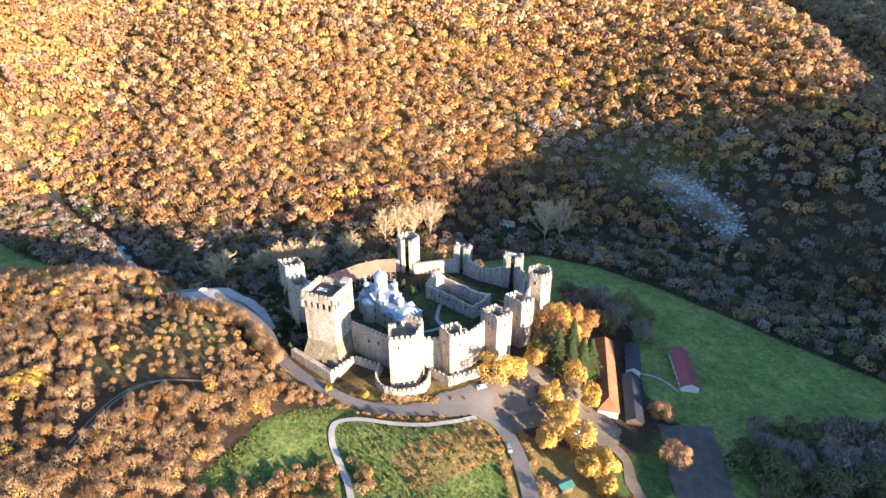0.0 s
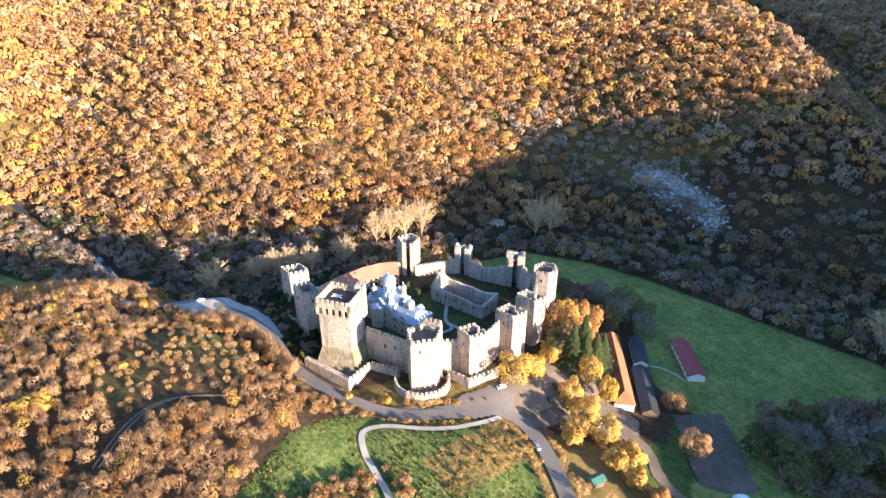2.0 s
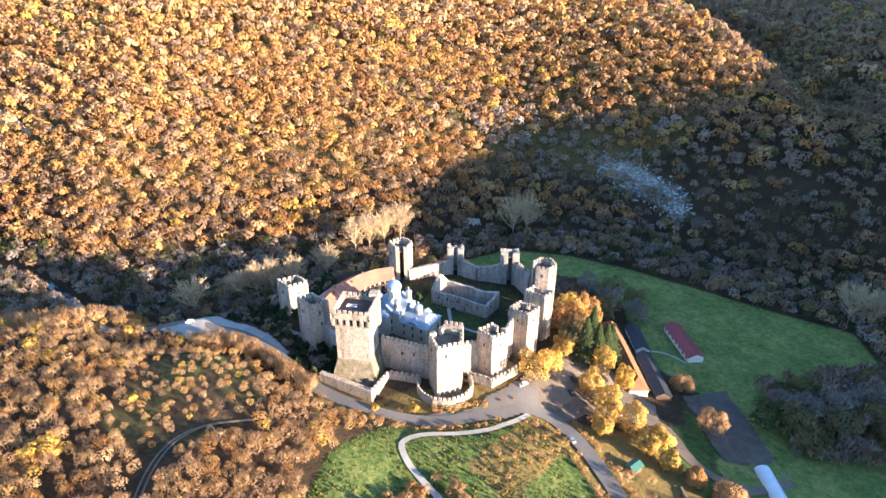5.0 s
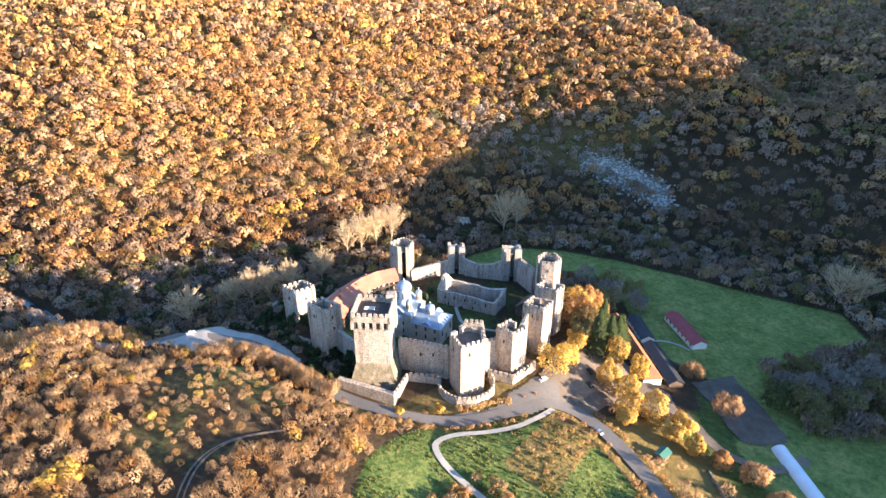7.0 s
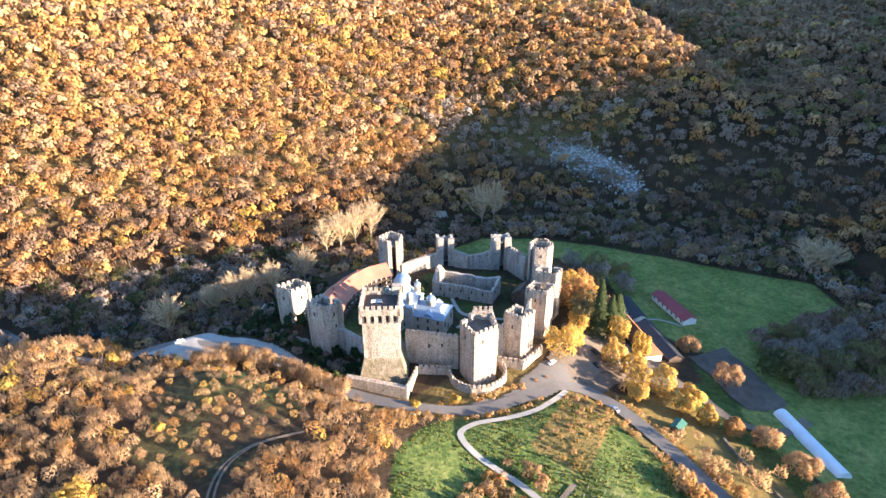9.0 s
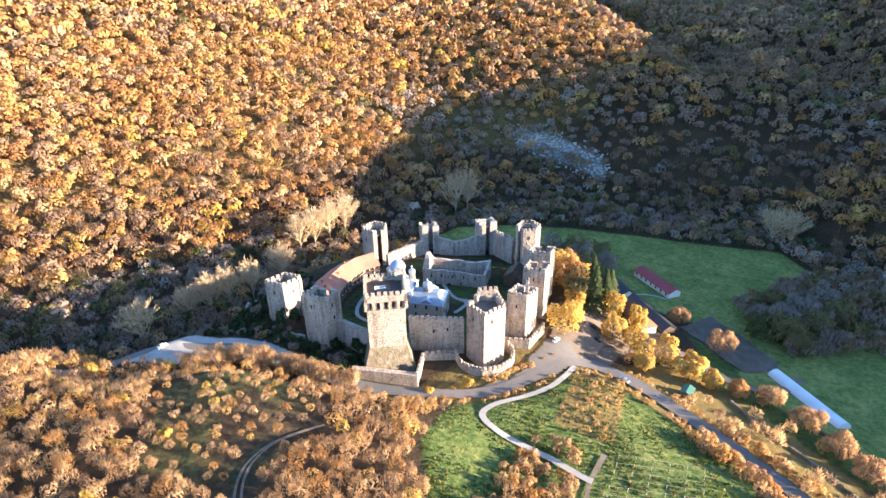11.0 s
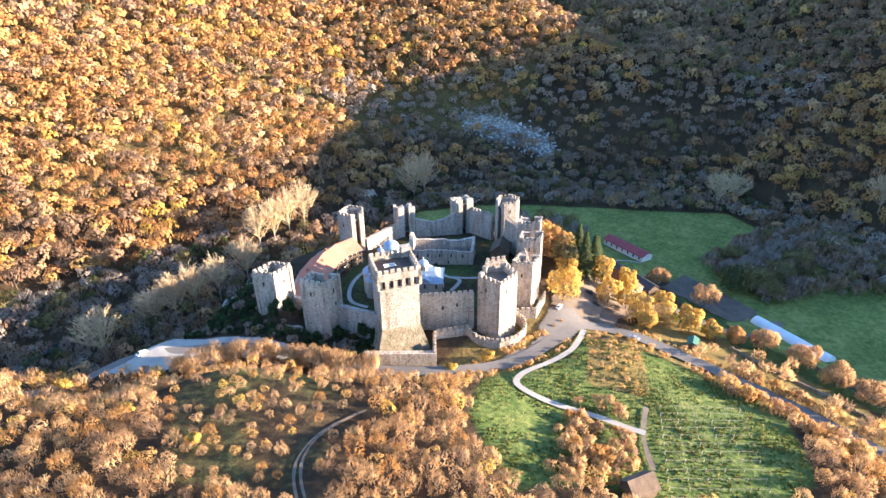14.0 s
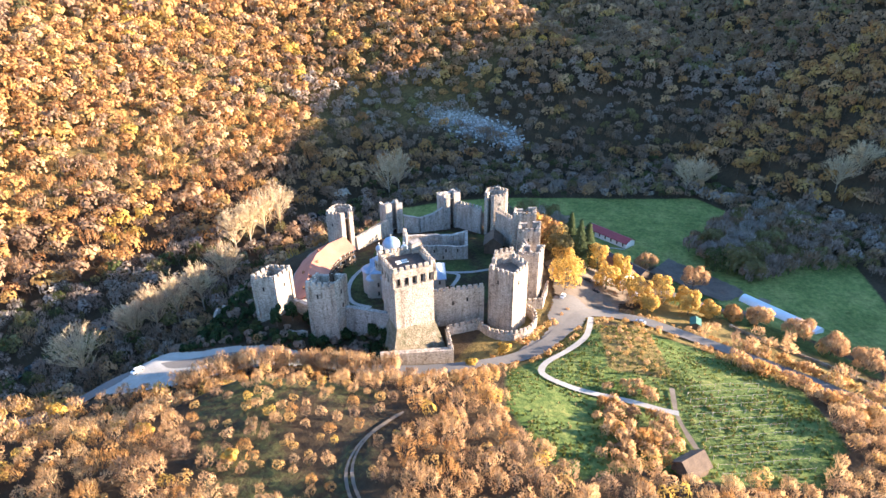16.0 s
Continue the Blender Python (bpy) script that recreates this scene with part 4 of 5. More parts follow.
def greenhouse():
    t = thing("greenhouse_tunnel", "long white plastic greenhouse tunnel", "greenhouse")
    a, b, r = (103.0, 148.0), (92.5, 112.5), 3.4
    d = Vector((b[0] - a[0], b[1] - a[1])).normalized()
    n = Vector((-d.y, d.x))
    z = min(ground_z(*a), ground_z(*b)) - 0.3
    za, zb = ground_z(*a) - 0.1, ground_z(*b) - 0.1
    bm = bmesh.new()
    L = 10
    rings = []
    for k in range(L + 1):
        p = Vector(a).lerp(Vector(b), k / L)
        z = za + (zb - za) * k / L
        rings.append([bm.verts.new((p.x + n.x * r * math.cos(u), p.y + n.y * r * math.cos(u), z - 0.4 + 3.3 * math.sin(u))) for u in np.linspace(0, math.pi, 13)])
    for r0, r1 in zip(rings, rings[1:]):
        for k in range(12):
            bm.faces.new((r0[k], r0[k + 1], r1[k + 1], r1[k]))
    bm.faces.new(rings[0])
    bm.faces.new(rings[-1])
    bmesh.ops.recalc_face_normals(bm, faces=bm.faces)
    part("cover", bm, FILM, t, "taut white film")
    for k in range(0, L + 1, 2):
        p = Vector(a).lerp(Vector(b), k / L)
        z = za + (zb - za) * k / L
        hb = bmesh.new()
        for u0, u1 in zip(np.linspace(0, math.pi, 13), np.linspace(0, math.pi, 13)[1:]):
            q = [(p.x + n.x * (r + 0.04) * math.cos(u) + d.x * e, p.y + n.y * (r + 0.04) * math.cos(u) + d.y * e, z - 0.4 + 3.36 * math.sin(u)) for u in (u0, u1) for e in (-0.06, 0.06)]
            vs = [hb.verts.new(c) for c in q]
            hb.faces.new((vs[0], vs[1], vs[3], vs[2]))
        part("hoop", hb, PAINT, t)


greenhouse()


# ---- trees ----
def trunk_quads(rng, h, r, limbs, spread, lean=0.0):
    """A tapered trunk with limbs: four-sided tubes as quads."""
    V, Q = [], []

    def tube(p, q, r0, r1):
        p, q = np.array(p), np.array(q)
        d = (q - p) / max(np.linalg.norm(q - p), 1e-6)
        u = np.cross(d, [0.3, 0.9, 0.1])
        u /= np.linalg.norm(u)
        w = np.cross(d, u)
        k = len(V)
        for c, rr in ((p, r0), (q, r1)):
            for a in (0, 1.57, 3.14, 4.71):
                V.append(c + rr * (math.cos(a) * u + math.sin(a) * w))
        for a in range(4):
            Q.append((k + a, k + (a + 1) % 4, k + 4 + (a + 1) % 4, k + 4 + a))

    tube((0, 0, -0.8), (lean, 0, h * 0.55), r, r * 0.6)
    tube((lean, 0, h * 0.55), (lean * 1.5, 0, h * 0.93), r * 0.6, r * 0.12)
    tips = []
    for k in range(limbs):
        a, z = k * 2.4 + rng.uniform(-0.5, 0.5), h * rng.uniform(0.25, 0.7)
        e = np.array([math.cos(a) * spread * rng.uniform(0.55, 0.95), math.sin(a) * spread * rng.uniform(0.55, 0.95), z + h * rng.uniform(0.15, 0.3)])
        tube((lean * z / h, 0, z), e, r * 0.42, r * 0.1)
        tips.append(e)
    return np.array(V), np.array(Q), tips


def crown_quads(rng, n, h, spread, low, size, lumps, rough=0.28, twig=0.0, fuzz=0.08, loose=1.0):
    """A billowing crown: quads on the outer skin of several merged lobes; twig: slim outward shoots of that length."""
    zs = h * (1 - low) / (2.0 * spread)
    cs = [(0.0, 0.0, 0.0, spread * 0.66)]
    for k in range(1, lumps):
        a, rr = k * 2.4 + rng.uniform(-0.4, 0.4), spread * rng.uniform(0.38, 0.58) * loose
        cs.append((math.cos(a) * rr, math.sin(a) * rr, spread * rng.uniform(-0.4, 0.48) * loose, spread * rng.uniform(0.32, 0.48) / loose))
    cs = np.array(cs)
    weight = cs[:, 3] ** 2 / (cs[:, 3] ** 2).sum()
    pts, nrm = [], []
    while len(pts) < n:
        k = rng.choice(len(cs), p=weight)
        d = rng.normal(size=3)
        d /= np.linalg.norm(d)
        if d[2] < -0.45:
            continue
        p = cs[k, :3] + d * cs[k, 3] * rng.uniform(0.98 - fuzz, 0.98 + fuzz)
        gap = np.linalg.norm(cs[:, :3] - p, axis=1) / cs[:, 3]
        gap[k] = 9
        if gap.min() < 0.86:
            continue
        pts.append(p)
        nrm.append(d)
    p, d = np.array(pts), np.array(nrm)
    p[:, 2] = h * (low + 1) / 2 + p[:, 2] * zs
    s = size * rng.uniform(0.65, 1.3, n)[:, None]
    e = d + rng.normal(size=d.shape) * rough
    e /= np.linalg.norm(e, axis=1)[:, None]
    if twig:
        out = 0.45 * d + np.array([0, 0, 0.8]) + rng.normal(size=d.shape) * 0.4
        out /= np.linalg.norm(out, axis=1)[:, None]
        side = np.cross(out, e)
        side /= np.linalg.norm(side, axis=1)[:, None]
        ln = twig * rng.uniform(0.6, 1.3, n)[:, None]
        V = np.stack([p - out * ln * 0.75 - side * s, p - out * ln * 0.75 + side * s, p + out * ln * 0.6 + side * s * 0.6, p + out * ln * 0.6 - side * s * 0.6], 1)
    else:
        u = np.cross(e, rng.normal(size=d.shape))
        u /= np.linalg.norm(u, axis=1)[:, None]
        w = np.cross(e, u)
        f = rng.uniform(0.65, 1.0, n)[:, None]
        V = np.stack([p - u * s - w * s * 0.6, p + u * s * 0.8 - w * s * f, p + u * s + w * s * 0.7, p - u * s * 0.7 + w * s * f], 1)
    mid = p - np.array([0, 0, h * (low + 1) / 2 - 0.1 * h])
    soft = 0.55 * mid / np.linalg.norm(mid, axis=1)[:, None] + 0.6 * d + 0.25 * e
    soft /= np.linalg.norm(soft, axis=1)[:, None]
    return V.reshape(-1, 3), np.arange(n * 4).reshape(n, 4), np.repeat(soft, 4, 0)


def template(seed, n, h, spread, low, size, lumps, limbs=4, twig=0.0, rough=0.28, r=0.22, fuzz=0.08, loose=1.0):
    rng = np.random.default_rng(seed)
    tv, tq, _ = trunk_quads(rng, h * 0.92, r, limbs, spread * 0.8)
    lv, lq, ln = crown_quads(rng, n, h, spread, low, size, lumps, rough, twig, fuzz, loose)
    tn = tv * np.array([1, 1, 0]) + np.array([0.01, 0.01, 0])
    return tv, tq, lv, lq, np.concatenate([tn / np.linalg.norm(tn, axis=1)[:, None], ln])


def soften(me, normals):
    """Leaves take the light as the rounded crown they make up."""
    me.attributes.new("custom_normal", "FLOAT_VECTOR", "POINT").data.foreach_set("vector", np.ascontiguousarray(normals, np.float32).ravel())
    me.update()


def wood(name, label, category, pos, size, which, tone, temps, palette, bark=BARK, seed=1):
    """One joined mesh of many trees: pos (n, 3), size, template and palette index a tree."""
    rng = np.random.default_rng(seed)
    VV, QQ, II, NN, off = [], [], [], [], 0
    for k, (tv, tq, lv, lq, nv) in enumerate(temps):
        sel = np.where(which == k)[0]
        if not len(sel):
            continue
        v = np.concatenate([tv, lv])
        q = np.concatenate([tq, lq + len(tv)])
        a, s = rng.uniform(0, 6.28, len(sel)), size[sel]
        ca, sa = np.cos(a)[:, None], np.sin(a)[:, None]
        st = rng.uniform(0.88, 1.15, len(sel))[:, None]
        P = np.stack([(v[:, 0] * ca - v[:, 1] * sa) * s[:, None], (v[:, 0] * sa + v[:, 1] * ca) * s[:, None], v[None, :, 2] * s[:, None] * st], -1) + pos[sel][:, None, :]
        VV.append(P.reshape(-1, 3))
        NN.append(np.stack([nv[:, 0] * ca - nv[:, 1] * sa, nv[:, 0] * sa + nv[:, 1] * ca, np.broadcast_to(nv[None, :, 2], (len(sel), len(nv)))], -1).reshape(-1, 3))
        QQ.append((q[None] + (np.arange(len(sel)) * len(v))[:, None, None] + off).reshape(-1, 4))
        off += len(sel) * len(v)
        idx = np.concatenate([np.zeros(len(tq), int), np.ones(len(lq), int)])
        II.append((idx[None] * (tone[sel][:, None] + 1)).reshape(-1))
    me = np_mesh(name, np.concatenate(VV), np.concatenate(QQ), [bark] + [LEAF[p] for p in palette], np.concatenate(II))
    soften(me, np.concatenate(NN))
    return tagged(new(name, me), label, category, kind="stuff")


def scatter(x0, x1, y0, y1, step, rng, jitter=0.42):
    X, Y = np.meshgrid(np.arange(x0, x1, step), np.arange(y0, y1, step * 0.87))
    X = X + (np.arange(X.shape[0]) % 2)[:, None] * step / 2
    X, Y = X + rng.uniform(-jitter, jitter, X.shape) * step, Y + rng.uniform(-jitter, jitter, Y.shape) * step
    return X.ravel(), Y.ravel()


def open_ground(x, y, margin=2.0):
    """Where woods may stand."""
    bad = np.zeros(x.shape, bool)
    for poly, m in ((FORT, margin + 1), (MEADOW, -1), (MEADOW_WEST, 0), (LAWN, 0), (FIELD, 2), (YARD, 1), (LAYBY, 1), (SCREE, -7)):
        bad |= inside(poly, x, y) > -m
    for line, m in ((ROAD, 4.6), (PATHWAY, 3.5), (STAIR, 3.5), (TRACK, 3.0), (RIVER, 4.2), (LANE, 4)):
        bad |= along(line, x, y) < m
    for cx, cy, r in ((77, 206, 32), (88, 206, 26), (119, 222, 22), (98, 130, 22), (-52, 112, 8), (44, 149, 6)):
        bad |= np.hypot(x - cx, y - cy) < r
    return ~bad


LEAFY = [template(11 + k, 125, 11.5, 5.3, 0.12, 0.6, 9, 2, rough=0.3, r=0.3, fuzz=0.14) for k in range(5)]
TWIGGY = [template(31 + k, 135, 11.0, 5.1, 0.1, 0.2, 6, 2, 1.3, r=0.28) for k in range(4)]
FAR = [template(51 + k, 52, 11.5, 5.6, 0.15, 1.0, 7, 1) for k in range(4)]
MID = [template(61 + k, 96, 11.5, 5.4, 0.15, 0.7, 8, 1, fuzz=0.14) for k in range(5)]


def hillside_forest():
    rng = np.random.default_rng(5)
    x1, y1 = scatter(-560, 640, 90, 700, 7.9, rng, 0.45)
    near = np.hypot(x1 + 80, y1 - 30) < 600
    x2, y2 = scatter(-800, 900, 200, 1000, 10.0, rng, 0.45)
    x, y = np.concatenate([x1[near], x2]), np.concatenate([y1[near], y2])
    dist = np.hypot(x + 80, y - 30)
    far = np.concatenate([np.zeros(near.sum(), bool), np.ones(x2.size, bool)])
    z = terrain(x, y)
    keep_ = open_ground(x, y) & (z > -19.5) & ((y > 318 + 0.12 * np.abs(x)) | (x > 190)) & (~far | ((dist >= 600) & (dist < 940)))
    keep_ &= np.abs(np.arctan2(x + 80, y - 30) - 0.28) < 1.02
    x, y, z, far = x[keep_], y[keep_], z[keep_], far[keep_]
    patch = wobble(x, y, 38.0) + 0.7 * wobble(x + 90, y - 40, 15.0)
    u = rng.random(x.size) + 0.15 * patch
    tone = np.select([u < 0.2, u < 0.36, u < 0.5, u < 0.8, u < 1.03], [5, 4, 3, 2, 0], 1)
    tone = np.where((z < 8) & (rng.random(x.size) < 0.3), 4, tone)
    # bare and brown trees east of the spur; their greyed tones carry haze and shade
    v, w = rng.random(x.size), rng.random(x.size)
    east = (0.7 * x + 0.714 * y > 392) & (v < np.where(x > 300, 0.85, np.clip(1.15 - z / 65, 0.03, 0.9)))
    tone = np.where(east, np.select([w < 0.5, w < 0.66, w < 0.86], [8, 7, 4], 6), tone)
    # no greyed shade tones higher up, where the spur is sunlit
    tone = np.where((tone >= 7) & (z > 42), 4, tone)
    bare = rng.random(x.size) < np.where(east, 0.75, 0.4)
    which = np.where(bare, 5 + rng.integers(0, 4, x.size), rng.integers(0, 5, x.size))
    which = np.where(far, 9 + rng.integers(0, 4, x.size), which)
    middle = ~far & (np.hypot(x + 80, y - 30) > 470)
    which = np.where(middle, 13 + rng.integers(0, 5, x.size), which)
    size = rng.uniform(0.74, 1.26, x.size) * np.where(far, 1.2, 1.0) * np.where(east & (z < 30), 0.85, 1.0)
    pal = ["gold", "yellow", "orange", "rust", "brown", "tan", "olive", "grey", "mauve"]
    wood("hillside_forest", "dense autumn forest of golden, rust and bare trees", "forest", np.stack([x, y, z - 0.2], -1), size, which, tone, LEAFY + TWIGGY + FAR + MID, pal, seed=3)


def valley_wood():
    rng = np.random.default_rng(8)
    x, y = scatter(-460, 330, 90, 470, 5.8, rng)
    z = terrain(x, y)
    keep_ = open_ground(x, y) & (z <= -19.5) & ((along(RIVER, x, y) < 62) & (y > 235) | (x > 170) & (y < 300)) & (rng.random(x.size) < 0.95)
    x, y, z = x[keep_], y[keep_], z[keep_]
    u = rng.random(x.size)
    # paler greys and browns make up for the shade on the valley floor
    tone = np.select([u < 0.16, u < 0.52, u < 0.66, u < 0.8, u < 0.92], [0, 5, 1, 2, 3], 4)
    which = np.where(rng.random(x.size) < 0.65, 5 + rng.integers(0, 4, x.size), rng.integers(0, 5, x.size))
    wood("valley_wood", "dark bare and olive trees along the river", "wood", np.stack([x, y, z - 0.2], -1), rng.uniform(0.45, 0.95, x.size), which, tone, LEAFY + TWIGGY, ["grey", "brown", "olive", "green", "tan", "mauve"], seed=4)


def slope_scrub():
    rng = np.random.default_rng(12)
    x, y = scatter(-330, 62, 60, 305, 4.7, rng)
    clearing = inside(CLEARING, x, y) > rng.uniform(-6, 6, x.size)
    keep_ = open_ground(x, y, 4.0) & (rng.random(x.size) < np.where(clearing, 0.74, 0.92))
    keep_ &= ((y < 262) | (x < -150)) & (terrain(x, y) > -16) & (x + 330 > 0.9 * np.maximum(0, 150 - y))
    keep_ &= (x < -18 - 0.6 * (y - 130)) | (y < 96) | (x > 34)
    keep_ &= (y > 112) | ((x + 170) * 0.7 + (y - 82) * 0.72 > 84)
    keep_ &= ~((x > 20) & (rng.random(x.size) < 0.8))
    keep0 = keep_.copy()
    x, y = x[keep_], y[keep_]
    u = rng.random(x.size)
    tone = np.select([u < 0.62, u < 0.78, u < 0.88, u < 0.96], [0, 1, 2, 3], 4)
    near = [template(71 + k, 250, 7.0, 3.2, 0.02, 0.06, 4, 3, 0.95, r=0.1, fuzz=0.2) for k in range(5)] + [template(81 + k, 200, 6.4, 3.0, 0.05, 0.2, 6, 2, r=0.1, fuzz=0.2) for k in range(3)]
    near += [template(91 + k, 110, 7.0, 3.3, 0.02, 0.12, 4, 1, 1.2, r=0.1, fuzz=0.15) for k in range(4)]
    which = np.where(rng.random(x.size) < 0.85, rng.integers(0, 5, x.size), 5 + rng.integers(0, 3, x.size))
    which = np.where(tone >= 3, 5 + rng.integers(0, 3, x.size), which)
    which = np.where((x < -185) | (x > 28) | (y > 245), 8 + rng.integers(0, 4, x.size), which)
    wood("slope_scrub", "young copper-brown scrub trees with fine bare twigs", "scrub", np.stack([x, y, terrain(x, y) - 0.2], -1), rng.uniform(0.7, 1.15, x.size) * np.where(clearing[keep0], 0.58, 0.95) * np.where(along([(-76, 206), (-60, 190), (-44, 182)], x, y) < 13, 0.65, 1.0), which, tone, near, ["tan", "orange", "brown", "gold", "yellow"], seed=6)


hillside_forest()
valley_wood()
slope_scrub()


def tree(name, label, x, y, h, spread, tone, n, size, low=0.2, lumps=9, limbs=6, twig=0.0, bark=BARK, r=0.3, seed=0, group=""):
    """A tree of its own: trunk with limbs, and a crown of many small leaves."""
    tv, tq, lv, lq, nv = template(200 + seed, n, h, spread, low, size, lumps, limbs, twig, 0.5, r, 0.2, 1.3)
    t = thing(name, label, "tree", group)
    t.location = (x, y, ground_z(x, y))
    for nm, v, q, m in (("trunk", tv, tq, bark), ("crown", lv, lq, LEAF[tone])):
        ob = new(nm, np_mesh(nm, v, q, [m]))
        ob.parent = t
        if nm == "crown":
            soften(ob.data, nv[len(tv):])
    return t


_lind = [(22, 199, 15, 8.2, "gold"), (31, 204, 12, 6, "yellow"), (46, 192, 14, 6.2, "gold"), (52, 186, 12, 5.6, "yellow"), (46, 176, 12, 6.2, "gold"), (54, 170, 13, 6.4, "gold"), (62, 160, 10, 5.4, "gold"), (54, 156, 9, 4.6, "gold"),
         (46, 236, 17, 8.5, "orange"), (57, 241, 16, 7.5, "gold"), (49, 222, 15, 7.5, "olive"), (66, 250, 14, 6, "orange"), (76, 256, 12, 6, "orange"), (58, 204, 17, 5.4, "gold"), (64, 194, 15, 4.8, "yellow"), (40, 168, 9, 4.6, "gold"),
         (93, 169, 11, 6.4, "tan"), (98, 197, 10, 6, "tan"), (88, 262, 16, 8, "olive"), (96, 271, 17, 8, "grey"), (103, 281, 17, 8.5, "olive"), (92, 290, 16, 8, "grey"), (107, 259, 13, 6.5, "grey"), (111, 270, 15, 7, "olive"), (60, 149, 8, 4.4, "gold"), (66, 141, 8, 4.2, "orange"), (74, 133, 9, 5.4, "tan"), (73, 118, 10, 6, "tan"), (68, 104, 9, 5.6, "tan"), (64, 92, 9, 5.6, "tan"),
         (122, 170, 13, 7, "green"), (132, 162, 14, 8, "olive"), (142, 170, 13, 8, "grey"), (150, 158, 13, 8, "olive"), (136, 178, 11, 7, "grey"), (160, 170, 12, 8, "grey"), (170, 158, 13, 8, "olive"), (128, 152, 11, 6, "olive"), (180, 172, 12, 8, "grey"), (154, 184, 11, 7, "olive"), (53, 230, 16, 7, "orange"), (61, 233, 15, 6.5, "gold"), (45, 217, 14, 6, "olive"), (68, 238, 13, 6, "orange"), (42, 214, 11, 5.5, "gold")]
for k, (x, y, h, s, tone) in enumerate(_lind):
    word = {"gold": "golden", "yellow": "bright yellow", "orange": "orange-brown", "olive": "olive green", "tan": "pale brown", "green": "dark green", "grey": "grey bare"}[tone]
    tree("linden_tree", word + " autumn linden with a full rounded crown", x, y, h * 1.08, s, "linden" if tone == "gold" else tone, 1700, *((0.12, 0.04, 16, 8, 1.1) if tone in ("tan", "grey") else (0.31, 0.04, 18, 8)), seed=k, group="trees beside the fortress")
for k, (x, y, h) in enumerate([(51, 211, 25), (57, 210, 24), (63, 213, 23), (68, 217, 21), (60, 222, 24)]):
    rng = np.random.default_rng(300 + k)
    t = thing("fir_tree", "tall dark green fir with drooping branches", "tree", "firs beside the fortress")
    t.location = (x, y, ground_z(x, y))
    tv, tq, _ = trunk_quads(rng, h, 0.28, 0, 1)
    n = 2200
    f = rng.uniform(0.06, 1, n) ** 0.8
    ang, rad = rng.uniform(0, 6.28, n), (1.02 - f) * 8.8 * (0.75 + 0.25 * np.sin(f * 60)) * rng.uniform(0.5, 1.05, n)
    c = np.stack([np.cos(ang) * rad, np.sin(ang) * rad, f * h - rad * 0.25], -1)
    out = np.stack([np.cos(ang), np.sin(ang), np.full(n, -0.35)], -1)
    side = np.stack([-np.sin(ang), np.cos(ang), rng.uniform(-0.4, 0.4, n)], -1)
    s = rng.uniform(0.35, 0.7, n)[:, None]
    v = np.stack([c - out * s - side * s * 0.45, c + out * s - side * s * 0.2, c + out * s * 1.2 + side * s * 0.2, c - out * s + side * s * 0.45], 1).reshape(-1, 3)
    for nm, vv, q, m in (("trunk", tv, tq, BARK), ("crown", v, np.arange(n * 4).reshape(n, 4), LEAF["fir"])):
        ob = new(nm, np_mesh(nm, vv, q, [m]))
        ob.parent = t
def poplar(x, y, h, spread, seed):
    """A bare poplar: trunk, and a fan of upswept branches and twigs."""
    rng = np.random.default_rng(seed)
    t = thing("poplar_tree", "tall bare poplar with pale upswept twigs", "tree", "bare poplars along the river")
    t.location = (x, y, ground_z(x, y))
    tv, tq, _ = trunk_quads(rng, h * 0.8, 0.4, 5, spread * 0.4)
    V = []

    def strip(p, q, w0, w1):
        side = np.cross(q - p, rng.normal(size=3))
        side /= np.linalg.norm(side)
        V.append([p - side * w0, p + side * w0, q + side * w1, q - side * w1])

    for k in range(64):
        a, f = k * 2.4 + rng.uniform(-0.4, 0.4), rng.uniform(0.15, 0.62)
        p = np.array([0, 0, f * h])
        out = spread * math.sqrt(rng.uniform(0.03, 1.0))
        top = max(h * (1 - 0.42 * (out / spread) ** 2) * rng.uniform(0.86, 1.0), f * h + 3)
        m = np.array([math.cos(a) * out * 0.5, math.sin(a) * out * 0.5, f * h + (top - f * h) * 0.38])
        q = np.array([math.cos(a) * out, math.sin(a) * out, top])
        strip(p, m, 0.19, 0.14)
        strip(m, q, 0.14, 0.06)
        for _ in range(26):
            s = rng.uniform(0.0, 1.0)
            b = m + (q - m) * s
            e = b + np.array([math.cos(a) * 0.6 + rng.normal() * 0.9, math.sin(a) * 0.6 + rng.normal() * 0.9, rng.uniform(0.5, 2.3)])
            strip(b, e, 0.085, 0.04)
    V = np.array(V).reshape(-1, 3)
    for nm, v, q, m in (("trunk", tv, tq, PALE_BARK), ("crown", V, np.arange(len(V)).reshape(-1, 4), LEAF["palebare"])):
        ob = new(nm, np_mesh(nm, v, q, [m]))
        ob.parent = t


for k, (x, y, h, s) in enumerate([(-143, 318, 26, 10), (-119, 329, 22, 7), (-109, 331, 24, 6.5), (-99, 332, 25, 7), (-86, 334, 25, 8), (-66, 348, 25, 9), (-45, 380, 26, 8), (-35, 381, 28, 8), (-24, 383, 29, 9), (-12, 386, 31, 11), (73, 381, 33, 13), (84, 383, 32, 11), (227, 232, 26, 11), (237, 226, 24, 10), (257, 148, 24, 11), (268, 140, 22, 10)]):
    poplar(x, y, h * 1.1, s * 1.1, 500 + k)
for k, (x, y, h) in enumerate([(-185, 233, 8), (-156, 171, 7), (-155, 167, 7), (-160, 263, 7), (-160, 167, 7), (-34, 188, 5), (-50, 190, 4), (-136, 190, 4.5), (-147, 215, 4.5)]):
    tree("yellow_bush", "vivid yellow leafy bush among the brown scrub", x, y, h, 0.52 * h, "yellow", 600, 0.24, 0.05, 7, 4, seed=80 + k, group="yellow bushes")
